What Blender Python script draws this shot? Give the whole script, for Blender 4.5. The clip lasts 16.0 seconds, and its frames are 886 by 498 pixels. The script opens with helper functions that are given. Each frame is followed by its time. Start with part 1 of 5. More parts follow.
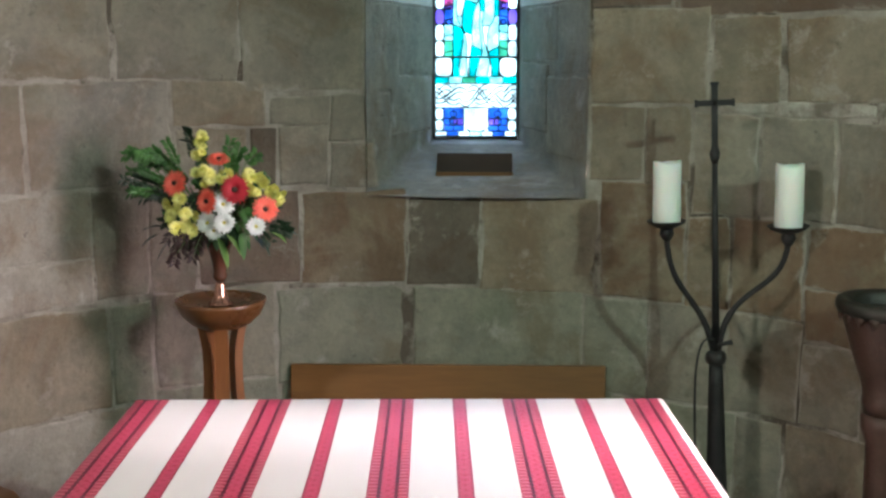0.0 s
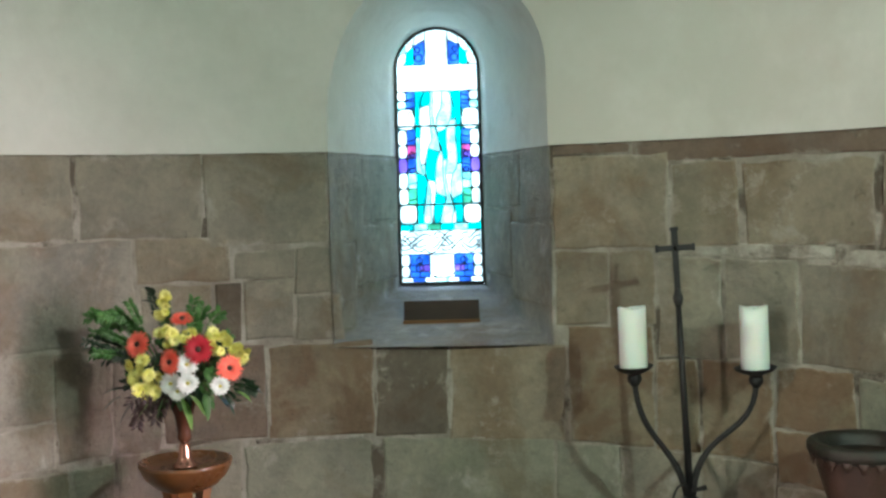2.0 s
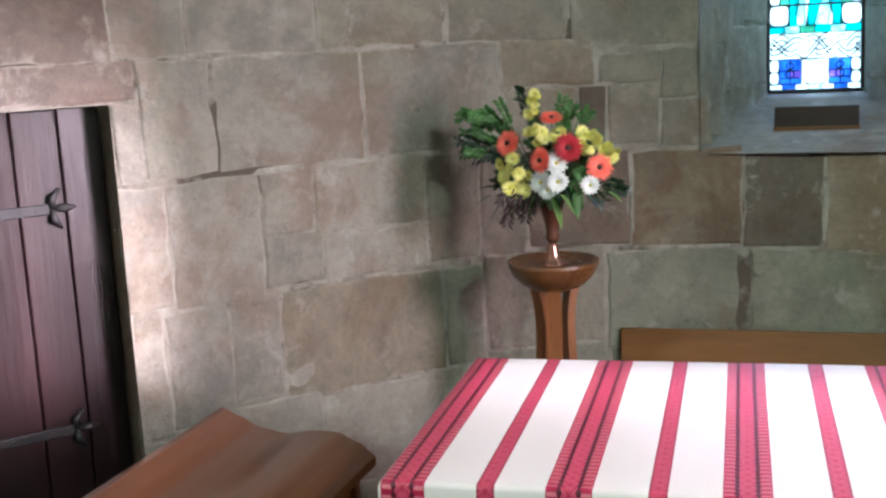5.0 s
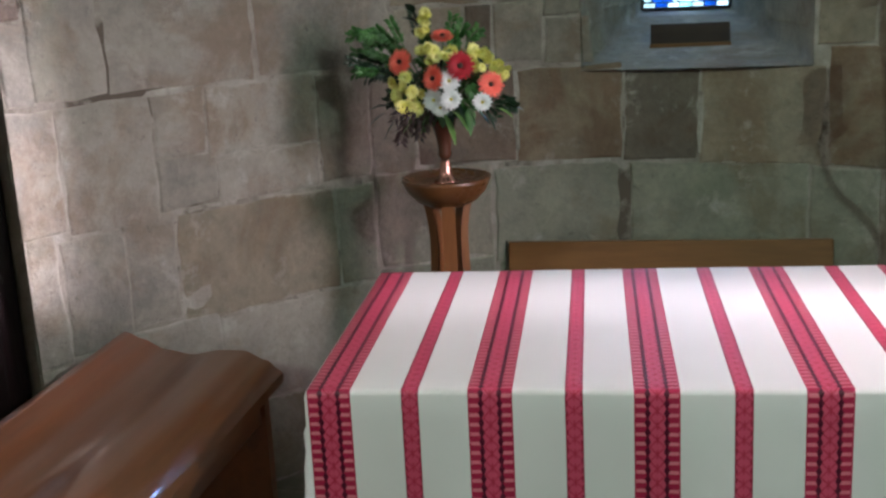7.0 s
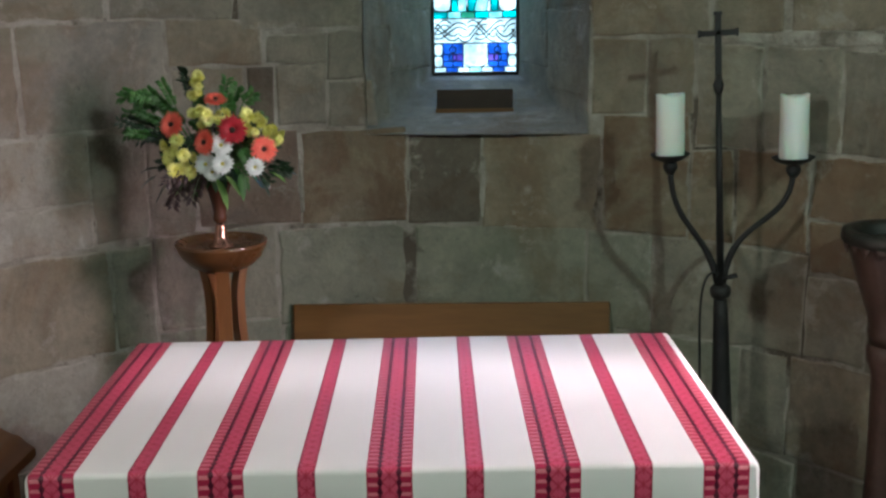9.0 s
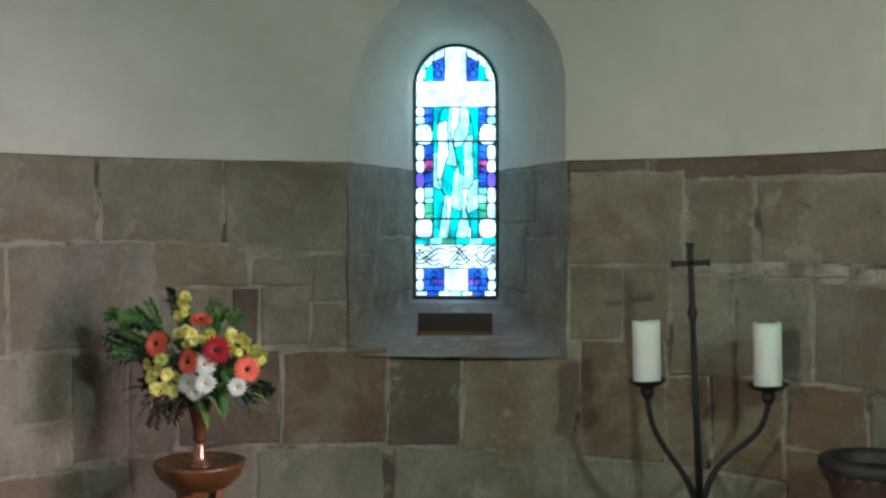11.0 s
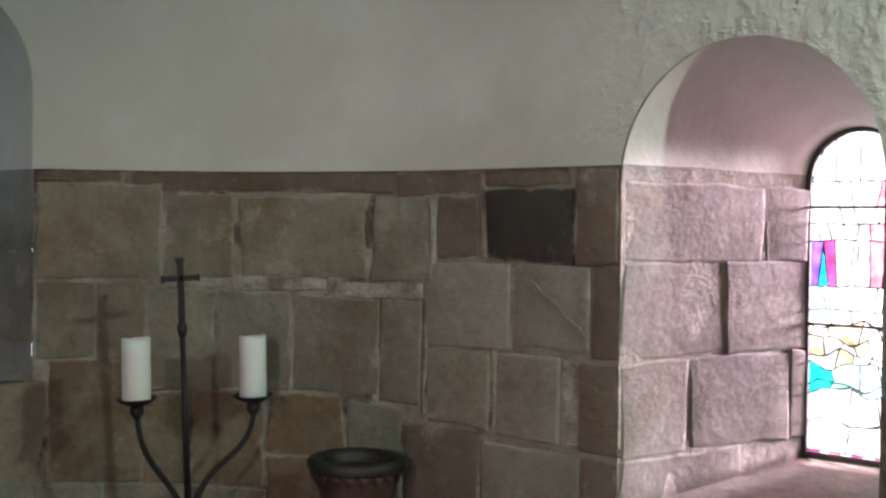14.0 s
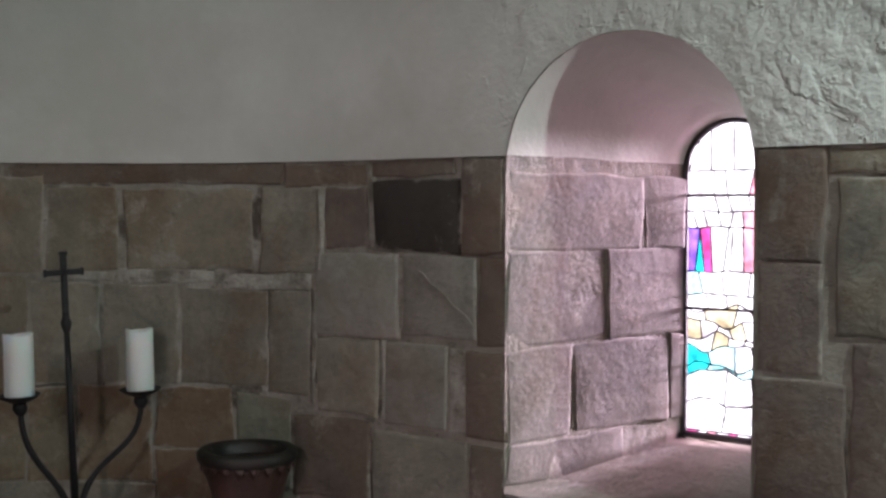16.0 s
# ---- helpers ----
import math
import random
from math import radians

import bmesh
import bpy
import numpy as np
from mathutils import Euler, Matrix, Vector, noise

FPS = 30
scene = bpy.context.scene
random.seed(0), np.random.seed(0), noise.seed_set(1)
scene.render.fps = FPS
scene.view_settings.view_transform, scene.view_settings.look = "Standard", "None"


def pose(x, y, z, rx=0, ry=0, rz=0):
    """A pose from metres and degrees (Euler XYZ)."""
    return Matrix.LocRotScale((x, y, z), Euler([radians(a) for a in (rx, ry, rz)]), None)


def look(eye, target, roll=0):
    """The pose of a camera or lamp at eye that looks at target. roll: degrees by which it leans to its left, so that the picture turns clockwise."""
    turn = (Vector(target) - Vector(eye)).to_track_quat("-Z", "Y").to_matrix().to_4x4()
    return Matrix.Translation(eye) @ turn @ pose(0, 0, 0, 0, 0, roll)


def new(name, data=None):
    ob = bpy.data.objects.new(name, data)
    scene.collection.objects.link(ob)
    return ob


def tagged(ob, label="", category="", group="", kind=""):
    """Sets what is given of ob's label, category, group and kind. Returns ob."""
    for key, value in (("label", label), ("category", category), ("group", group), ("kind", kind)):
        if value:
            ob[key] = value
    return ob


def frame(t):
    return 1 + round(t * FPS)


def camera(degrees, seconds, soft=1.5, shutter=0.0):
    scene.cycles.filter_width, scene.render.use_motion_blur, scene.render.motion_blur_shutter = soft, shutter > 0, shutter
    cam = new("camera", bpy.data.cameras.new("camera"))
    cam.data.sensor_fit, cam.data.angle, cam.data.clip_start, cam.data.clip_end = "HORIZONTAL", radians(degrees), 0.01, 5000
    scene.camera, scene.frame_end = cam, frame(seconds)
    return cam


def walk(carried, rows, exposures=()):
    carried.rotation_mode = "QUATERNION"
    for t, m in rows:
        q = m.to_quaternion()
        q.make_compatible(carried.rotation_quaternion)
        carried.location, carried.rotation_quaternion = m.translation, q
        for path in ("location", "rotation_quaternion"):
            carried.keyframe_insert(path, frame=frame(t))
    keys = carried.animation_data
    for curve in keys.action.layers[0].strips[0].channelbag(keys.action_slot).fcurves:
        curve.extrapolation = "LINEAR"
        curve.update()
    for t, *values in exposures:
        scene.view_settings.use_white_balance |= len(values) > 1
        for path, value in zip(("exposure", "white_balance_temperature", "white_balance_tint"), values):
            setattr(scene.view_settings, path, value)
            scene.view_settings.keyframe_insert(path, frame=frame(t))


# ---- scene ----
cam = camera(42.1, 16.0, soft=2.6)
PATH = [
    (0, (0.115, 0.139, 1.606), (0.009, 2.109, 1.28), -0.0),
    (0.5, (0.128, 0.152, 1.63), (0.022, 2.14, 1.433), -0.7),
    (1, (0.148, 0.149, 1.642), (0.062, 2.143, 1.516), -1.4),
    (1.5, (0.155, 0.155, 1.666), (0.079, 2.151, 1.557), -1.7),
    (2, (0.146, 0.153, 1.662), (0.083, 2.15, 1.561), -1.6),
    (2.5, (0.136, 0.156, 1.661), (0.077, 2.153, 1.55), -1.5),
    (3, (0.134, 0.158, 1.652), (0.073, 2.154, 1.538), -1.8),
    (3.5, (0.103, 0.165, 1.63), (-0.033, 2.154, 1.478), -2.0),
    (4, (0.074, 0.192, 1.598), (-0.294, 2.145, 1.376), -2.4),
    (4.5, (0.052, 0.204, 1.562), (-0.497, 2.107, 1.286), -2.4),
    (4.7, (0.041, 0.203, 1.56), (-0.578, 2.079, 1.25), -2.7),
    (6.8, (-0.078, 0.13, 1.554), (-0.547, 2.01, 1.059), -3.0),
    (7, (-0.06, 0.117, 1.557), (-0.444, 2.015, 1.058), -3.0),
    (7.5, (-0.004, 0.1, 1.573), (-0.199, 2.033, 1.101), -2.4),
    (8, (0.07, 0.122, 1.57), (-0.051, 2.064, 1.109), -1.9),
    (8.5, (0.1, 0.143, 1.57), (-0.017, 2.086, 1.111), -1.6),
    (9, (0.115, 0.165, 1.596), (0.005, 2.116, 1.167), -1.0),
    (9.2, (0.135, 0.176, 1.605), (0.013, 2.137, 1.232), -0.8),
    (11.3, (0.093, 0.111, 1.612), (0.053, 2.11, 1.567), 0.2),
    (11.5, (0.073, 0.128, 1.616), (0.127, 2.127, 1.57), 0.3),
    (12, (0.003, 0.165, 1.638), (0.248, 2.149, 1.581), -0.5),
    (12.5, (-0.002, 0.173, 1.642), (0.23, 2.158, 1.576), 0.1),
    (13, (-0.071, 0.153, 1.62), (0.243, 2.127, 1.574), 0.4),
    (13.5, (-0.196, 0.188, 1.611), (0.503, 2.062, 1.588), 0.6),
    (14, (-0.289, 0.219, 1.638), (0.717, 1.948, 1.6), 0.7),
    (14.5, (-0.299, 0.208, 1.644), (0.818, 1.867, 1.603), 1.3),
    (15, (-0.3, 0.198, 1.642), (0.825, 1.851, 1.601), 1.0),
    (15.5, (-0.3, 0.191, 1.646), (0.846, 1.829, 1.605), 0.7),
    (16, (-0.295, 0.185, 1.647), (0.867, 1.812, 1.588), 0.2),
]
EXPOSURE = [(0, 3.15, 6350, -3), (0.5, 3.25, 6400, -3), (1.5, 3.4, 6500, -4), (3, 3.3, 6450, -4), (4.5, 3.45, 6000, 0), (7, 2.75, 6000, -4), (9, 2.6, 6100, -4),
            (12, 2.75, 6500, -1), (13, 2.35, 6450, 1), (13.5, 2.1, 6400, 4), (14, 2.5, 6350, 10), (15, 2.4, 6200, 15), (16, 2.15, 6100, 16)]
walk(cam, [(t, look(eye, to, roll)) for t, eye, to, roll in PATH], EXPOSURE)

# ---- world and lights ----
world = bpy.data.worlds.new("overcast_sky")
world.use_nodes = True
scene.world = world
wn = world.node_tree
sky = wn.nodes.new("ShaderNodeTexSky")
sky.sky_type, sky.sun_disc = "NISHITA", False
sky.sun_elevation, sky.sun_rotation = radians(38), radians(100)
wn.links.new(sky.outputs[0], wn.nodes["Background"].inputs[0])
wn.nodes["Background"].inputs[1].default_value = 0.1


def area_lamp(name, m, sx, sy, watts, color, spread=180):
    data = bpy.data.lights.new(name, "AREA")
    data.shape, data.size, data.size_y = "RECTANGLE", sx, sy
    data.energy, data.color, data.spread = watts, color, radians(spread)
    ob = new(name, data)
    ob.matrix_world = m
    return ob


def spot_lamp(name, eye, target, watts, color, cone, radius):
    data = bpy.data.lights.new(name, "SPOT")
    data.energy, data.color, data.spot_size, data.spot_blend = watts, color, radians(cone), 0.6
    data.shadow_soft_size = radius
    ob = new(name, data)
    ob.matrix_world = look(eye, target)
    return ob


# daylight in the east window, low sun through the side window, and the two spotlights at the entry to the apse
area_lamp("daylight_east", look((0.0, 5.15, 2.9), (-0.1, 3.0, 1.0)), 0.9, 0.7, 28, (0.44, 0.55, 1.0))
area_lamp("daylight_south", look((2.98, 2.36, 1.80), (-1.6, 2.70, 0.6)), 0.36, 0.7, 5.8, (1.0, 0.55, 0.76))
area_lamp("daylight_south_opening", look((1.47, 2.11, 1.34), (-1.40, 2.50, 0.55)), 0.42, 0.70, 2.1, (1.0, 0.72, 0.84), 80)
sun = new("sun", bpy.data.lights.new("sun", "SUN"))
sun.data.energy, sun.data.angle, sun.data.color = 5.2, radians(9), (1.0, 0.78, 0.90)
sun.matrix_world = look((2.19, 2.43, 1.50), (-1.68, 2.66, 1.03))
spot_lamp("spotlight_right", (1.75, 0.25, 2.62), (-1.0, 2.7, 0.9), 22, (0.84, 1.0, 0.93), 150, 0.03)
spot_lamp("spotlight_left", (-1.75, 0.3, 2.5), (1.35, 2.7, 0.42), 17, (1.0, 0.90, 0.85), 68, 0.10)


# ---- materials ----
def mat(name, a, b, scale=6.0, rough=0.8, bump=0.3, grain=60.0, metal=0.0, vary=0.0, stain_or_shade=None, stain_or_shade_scale=2.0,
        stretch=(1, 1, 1), coat=0.0, contrast=(0.35, 0.65), depth=0.01, stain_or_shade_at=(0.49, 0.64), speck=0.22, pits=0.0):
    """Two colours mixed by a noise, fine grain, optional stains (in the mortar, painted joint shade) and a change from
    object to object.
    """
    m = bpy.data.materials.new(name)
    m.use_nodes = True
    nt = m.node_tree
    N, L = nt.nodes, nt.links
    bs = N["Principled BSDF"]
    tc = N.new("ShaderNodeTexCoord")
    mp = N.new("ShaderNodeMapping")
    mp.inputs["Scale"].default_value = stretch
    L.new(tc.outputs["Object"], mp.inputs[0])

    def noise_node(sc, detail, rough_n=0.6):
        n = N.new("ShaderNodeTexNoise")
        n.inputs["Scale"].default_value, n.inputs["Detail"].default_value = sc, detail
        n.inputs["Roughness"].default_value = rough_n
        L.new(mp.outputs[0], n.inputs[0])
        return n

    def ramp(src, lo, hi):
        r = N.new("ShaderNodeMapRange")
        r.inputs[1].default_value, r.inputs[2].default_value = lo, hi
        L.new(src, r.inputs[0])
        return r.outputs[0]

    def mix(fac, ca, cb, mode="MIX"):
        x = N.new("ShaderNodeMix")
        x.data_type, x.blend_type = "RGBA", mode
        for sock, v in ((0, fac), (6, ca), (7, cb)):
            if isinstance(v, (int, float)):
                x.inputs[sock].default_value = v
            elif isinstance(v, tuple):
                x.inputs[sock].default_value = (*v, 1)
            else:
                L.new(v, x.inputs[sock])
        return x.outputs[2]

    big, fine = noise_node(scale, 5), noise_node(grain, 4, 0.7)
    col = mix(ramp(big.outputs[0], *contrast), a, b)
    g = ramp(fine.outputs[0], 0.3, 0.7)
    col = mix(speck, col, mix(g, (0.45, 0.45, 0.45), (1.45, 1.45, 1.45)), "MULTIPLY")
    if stain_or_shade:
        st = noise_node(stain_or_shade_scale, 6, 0.65)
        col = mix(ramp(st.outputs[0], *stain_or_shade_at), col, stain_or_shade)
    if pits:
        pn = noise_node(26, 6, 0.75)
        col = mix(ramp(pn.outputs[0], 0.60, 0.70), col, tuple(v * (1 - pits) for v in a))
        wn2 = noise_node(15, 7, 0.8)
        col = mix(ramp(wn2.outputs[0], 0.66, 0.74), col, tuple(min(1, v * 1.5) for v in b))
    if vary:
        oi = N.new("ShaderNodeObjectInfo")
        r = N.new("ShaderNodeMapRange")
        r.inputs[3].default_value, r.inputs[4].default_value = 1 - vary, 1 + vary
        L.new(oi.outputs["Random"], r.inputs[0])
        hsv = N.new("ShaderNodeHueSaturation")
        L.new(r.outputs[0], hsv.inputs["Value"])
        L.new(col, hsv.inputs["Color"])
        col = hsv.outputs[0]
    L.new(col, bs.inputs["Base Color"])
    rr = N.new("ShaderNodeMapRange")
    rr.inputs[3].default_value, rr.inputs[4].default_value = max(rough - 0.1, 0.02), min(rough + 0.1, 1)
    L.new(big.outputs[0], rr.inputs[0])
    L.new(rr.outputs[0], bs.inputs["Roughness"])
    bs.inputs["Metallic"].default_value = metal
    bs.inputs["Coat Weight"].default_value = coat
    if bump:
        b1 = N.new("ShaderNodeBump")
        b1.inputs["Strength"].default_value, b1.inputs["Distance"].default_value = bump, depth
        add = N.new("ShaderNodeMath")
        add.operation = "ADD"
        L.new(big.outputs[0], add.inputs[0])
        L.new(fine.outputs[0], add.inputs[1])
        L.new(add.outputs[0], b1.inputs["Height"])
        L.new(b1.outputs[0], bs.inputs["Normal"])
    return m


def plain(name, color, rough=0.6, metal=0.0, **extra):
    m = bpy.data.materials.new(name)
    m.use_nodes = True
    bs = m.node_tree.nodes["Principled BSDF"]
    bs.inputs["Base Color"].default_value = (*color, 1)
    bs.inputs["Roughness"].default_value, bs.inputs["Metallic"].default_value = rough, metal
    for key, v in extra.items():
        bs.inputs[key.replace("_", " ")].default_value = v
    return m


def glass_pane(name, color):
    """Old coloured glass: light passes straight through with the pane's colour; a weak gloss on top."""
    m = bpy.data.materials.new(name)
    m.use_nodes = True
    nt = m.node_tree
    N, L = nt.nodes, nt.links
    N.remove(N["Principled BSDF"])
    tr, gl, mx = N.new("ShaderNodeBsdfTransparent"), N.new("ShaderNodeBsdfGlossy"), N.new("ShaderNodeMixShader")
    tc, no, mr, mul = N.new("ShaderNodeTexCoord"), N.new("ShaderNodeTexNoise"), N.new("ShaderNodeMapRange"), N.new("ShaderNodeMix")
    no.inputs["Scale"].default_value = 22
    L.new(tc.outputs["Object"], no.inputs[0])
    L.new(no.outputs[0], mr.inputs[0])
    mr.inputs[1].default_value, mr.inputs[2].default_value = 0.3, 0.7
    mul.data_type = "RGBA"
    mul.inputs[6].default_value = (*[c * 0.55 for c in color], 1)
    mul.inputs[7].default_value = (*[min(1, c * 1.25 + 0.03) for c in color], 1)
    L.new(mr.outputs[0], mul.inputs[0])
    L.new(mul.outputs[2], tr.inputs[0])
    gl.inputs["Roughness"].default_value = 0.15
    mx.inputs[0].default_value = 0.04
    L.new(tr.outputs[0], mx.inputs[1])
    L.new(gl.outputs[0], mx.inputs[2])
    L.new(mx.outputs[0], N["Material Output"].inputs[0])
    return m


def glow(name, color, strength):
    m = bpy.data.materials.new(name)
    m.use_nodes = True
    nt = m.node_tree
    nt.nodes.remove(nt.nodes["Principled BSDF"])
    em = nt.nodes.new("ShaderNodeEmission")
    em.inputs[0].default_value, em.inputs[1].default_value = (*color, 1), strength
    nt.links.new(em.outputs[0], nt.nodes["Material Output"].inputs[0])
    return m


def stone_mat(name, tint, rust_or_shadow=0.0, bump=0.55, vary=0.10):
    """Worn sandstone: one mottled field that runs on from block to block, tinted by the kind of block, with lime smeared over the edges."""
    m = bpy.data.materials.new(name)
    m.use_nodes = True
    nt = m.node_tree
    N, L = nt.nodes, nt.links
    bs = N["Principled BSDF"]
    tc = N.new("ShaderNodeTexCoord")

    def tex(sc, detail, rough_n=0.6, dist=0.0, shift=0.0):
        mp = N.new("ShaderNodeMapping")
        mp.inputs["Location"].default_value = (shift, shift * 0.7, shift * 1.3)
        L.new(tc.outputs["Object"], mp.inputs[0])
        n = N.new("ShaderNodeTexNoise")
        for key, v in (("Scale", sc), ("Detail", detail), ("Roughness", rough_n), ("Distortion", dist)):
            n.inputs[key].default_value = v
        L.new(mp.outputs[0], n.inputs[0])
        return n.outputs[0]

    def ramp(src, lo, hi, a=0.0, b=1.0):
        r = N.new("ShaderNodeMapRange")
        for k, v in ((1, lo), (2, hi), (3, a), (4, b)):
            r.inputs[k].default_value = v
        L.new(src, r.inputs[0])
        return r.outputs[0]

    def math_node(op, *vals):
        n = N.new("ShaderNodeMath")
        n.operation = op
        for k, v in enumerate(vals):
            if isinstance(v, (int, float)):
                n.inputs[k].default_value = v
            else:
                L.new(v, n.inputs[k])
        return n.outputs[0]

    def mix(fac, ca, cb, mode="MIX"):
        x = N.new("ShaderNodeMix")
        x.data_type, x.blend_type = "RGBA", mode
        for sock, v in ((0, fac), (6, ca), (7, cb)):
            if isinstance(v, (int, float)):
                x.inputs[sock].default_value = v
            elif isinstance(v, tuple):
                x.inputs[sock].default_value = (*v, 1)
            else:
                L.new(v, x.inputs[sock])
        return x.outputs[2]

    t = tint
    cloud, mid, fine = tex(2.3, 6, 0.62, 0.2), tex(8.0, 8, 0.68, 0.1, 3.0), tex(45, 5, 0.75, 0.0, 7.0)
    col = mix(ramp(cloud, 0.36, 0.64), tuple(v * 0.74 for v in t), tuple(v * 1.14 for v in t))
    col = mix(ramp(mid, 0.40, 0.66, 0.0, 0.85), col, (t[0] * 1.34, t[1] * 1.33, t[2] * 1.28))
    col = mix(ramp(tex(13, 7, 0.7, 0.2, 53.0), 0.52, 0.66, 0.0, 0.45), col, tuple(v * 0.66 for v in t))
    # brown damp marks, greenish bloom, pale lime bloom
    col = mix(ramp(tex(3.1, 6, 0.66, 0.4, 11.0), 0.50, 0.63, 0.0, 0.65), col, (t[0] * 0.76, t[1] * 0.58, t[2] * 0.44))
    col = mix(ramp(tex(2.0, 5, 0.6, 0.8, 23.0), 0.55, 0.70, 0.0, 0.45), col, (t[0] * 0.84, t[1] * 0.93, t[2] * 0.80))
    col = mix(ramp(tex(6.5, 8, 0.72, 0.2, 17.0), 0.57, 0.68, 0.0, 0.65), col, (0.37, 0.35, 0.305))
    # red-brown patches: rusty tone in some kinds, painted cast shadow in "s"
    if rust_or_shadow:
        col = mix(ramp(tex(3.6, 5, 0.6, 1.0, 31.0), 0.43, 0.56, 0.0, rust_or_shadow), col, (0.150, 0.088, 0.050))
    col = mix(0.22, col, mix(ramp(fine, 0.3, 0.7), (0.5, 0.5, 0.5), (1.5, 1.5, 1.5)), "MULTIPLY")
    # chips and pits
    pit = ramp(tex(30, 6, 0.78, 0.3, 5.0), 0.60, 0.68)
    col = mix(math_node("MULTIPLY", pit, 0.55), col, tuple(v * 0.45 for v in t))
    # lime from the joints, smeared unevenly over the edges
    at = N.new("ShaderNodeAttribute")
    at.attribute_name = "inset"
    smear = math_node("ADD", at.outputs["Fac"], ramp(tex(4.5, 7, 0.72, 0.2, 41.0), 0.32, 0.68, -0.45, 1.0))
    lime = ramp(smear, 0.50, 0.12)
    col = mix(math_node("MULTIPLY", lime, 0.7), col, mix(ramp(mid, 0.35, 0.65), (0.24, 0.215, 0.175), (0.44, 0.415, 0.36)))
    oi = N.new("ShaderNodeObjectInfo")
    hsv = N.new("ShaderNodeHueSaturation")
    L.new(ramp(oi.outputs["Random"], 0, 1, 1 - vary, 1 + vary), hsv.inputs["Value"])
    L.new(col, hsv.inputs["Color"])
    L.new(hsv.outputs[0], bs.inputs["Base Color"])
    L.new(ramp(mid, 0.2, 0.8, 0.72, 0.95), bs.inputs["Roughness"])
    height = math_node("ADD", math_node("MULTIPLY", cloud, 0.9), math_node("MULTIPLY", mid, 0.8))
    height = math_node("ADD", height, math_node("MULTIPLY", fine, 0.22))
    height = math_node("SUBTRACT", height, math_node("MULTIPLY", pit, 0.30))
    b1 = N.new("ShaderNodeBump")
    b1.inputs["Strength"].default_value, b1.inputs["Distance"].default_value = bump, 0.030
    L.new(height, b1.inputs["Height"])
    L.new(b1.outputs[0], bs.inputs["Normal"])
    return m


# the dark patches paint in the shade of recessed joints; the mortar lies flush
MORTAR = mat("lime_mortar", (0.20, 0.178, 0.145), (0.36, 0.335, 0.285), 7, 0.95, 0.6, 50, stain_or_shade=(0.095, 0.078, 0.058), stain_or_shade_scale=3, depth=0.010, stain_or_shade_at=(0.54, 0.60), pits=0.45)
STONE = {
    "g": stone_mat("grey_sandstone", (0.205, 0.188, 0.150)),
    "t": stone_mat("tan_sandstone", (0.208, 0.180, 0.134)),
    "b": stone_mat("brown_sandstone", (0.150, 0.120, 0.097), 0.3),
    "d": stone_mat("dark_sandstone", (0.112, 0.094, 0.072)),
    "r": stone_mat("reddish_sandstone", (0.160, 0.128, 0.108), 0.15),
    "n": stone_mat("greenish_sandstone", (0.190, 0.188, 0.146)),
    # paler copy of "g": light on the side walls put into the colour
    "h": stone_mat("brightened_grey_sandstone", (0.240, 0.222, 0.190)),
    # brown cast shadows of candles, font and flowers, painted into the blocks
    "s": stone_mat("brown_shadow_sandstone", (0.210, 0.176, 0.122), 0.65),
    "q": stone_mat("tooled_jamb_sandstone", (0.205, 0.182, 0.158), 0.0, 0.26),
    "m": mat("pale_lime_mortar", (0.27, 0.25, 0.205), (0.42, 0.40, 0.345), 16, 0.95, 0.9, 40, stain_or_shade=(0.17, 0.15, 0.12), stain_or_shade_scale=9, depth=0.012),
    "k": stone_mat("soot_dark_stone", (0.048, 0.040, 0.033), 0.0, 0.4),
}
PLASTER = mat("limewashed_plaster", (0.55, 0.55, 0.50), (0.64, 0.64, 0.59), 1.6, 0.92, 0.12, 22, stain_or_shade=(0.52, 0.515, 0.46), stain_or_shade_scale=1.2, depth=0.012, speck=0.06)
REVEAL_PLASTER = mat("uneven_limewash", (0.57, 0.56, 0.50), (0.64, 0.63, 0.57), 5.0, 0.9, 0.22, 9, stain_or_shade=(0.54, 0.52, 0.46), stain_or_shade_scale=5, depth=0.014, speck=0.05)
ROUGH_PLASTER = mat("rough_plaster", (0.52, 0.51, 0.46), (0.62, 0.61, 0.55), 3.0, 0.92, 0.42, 7, stain_or_shade=(0.46, 0.445, 0.39), stain_or_shade_scale=2.3, depth=0.03, speck=0.10)


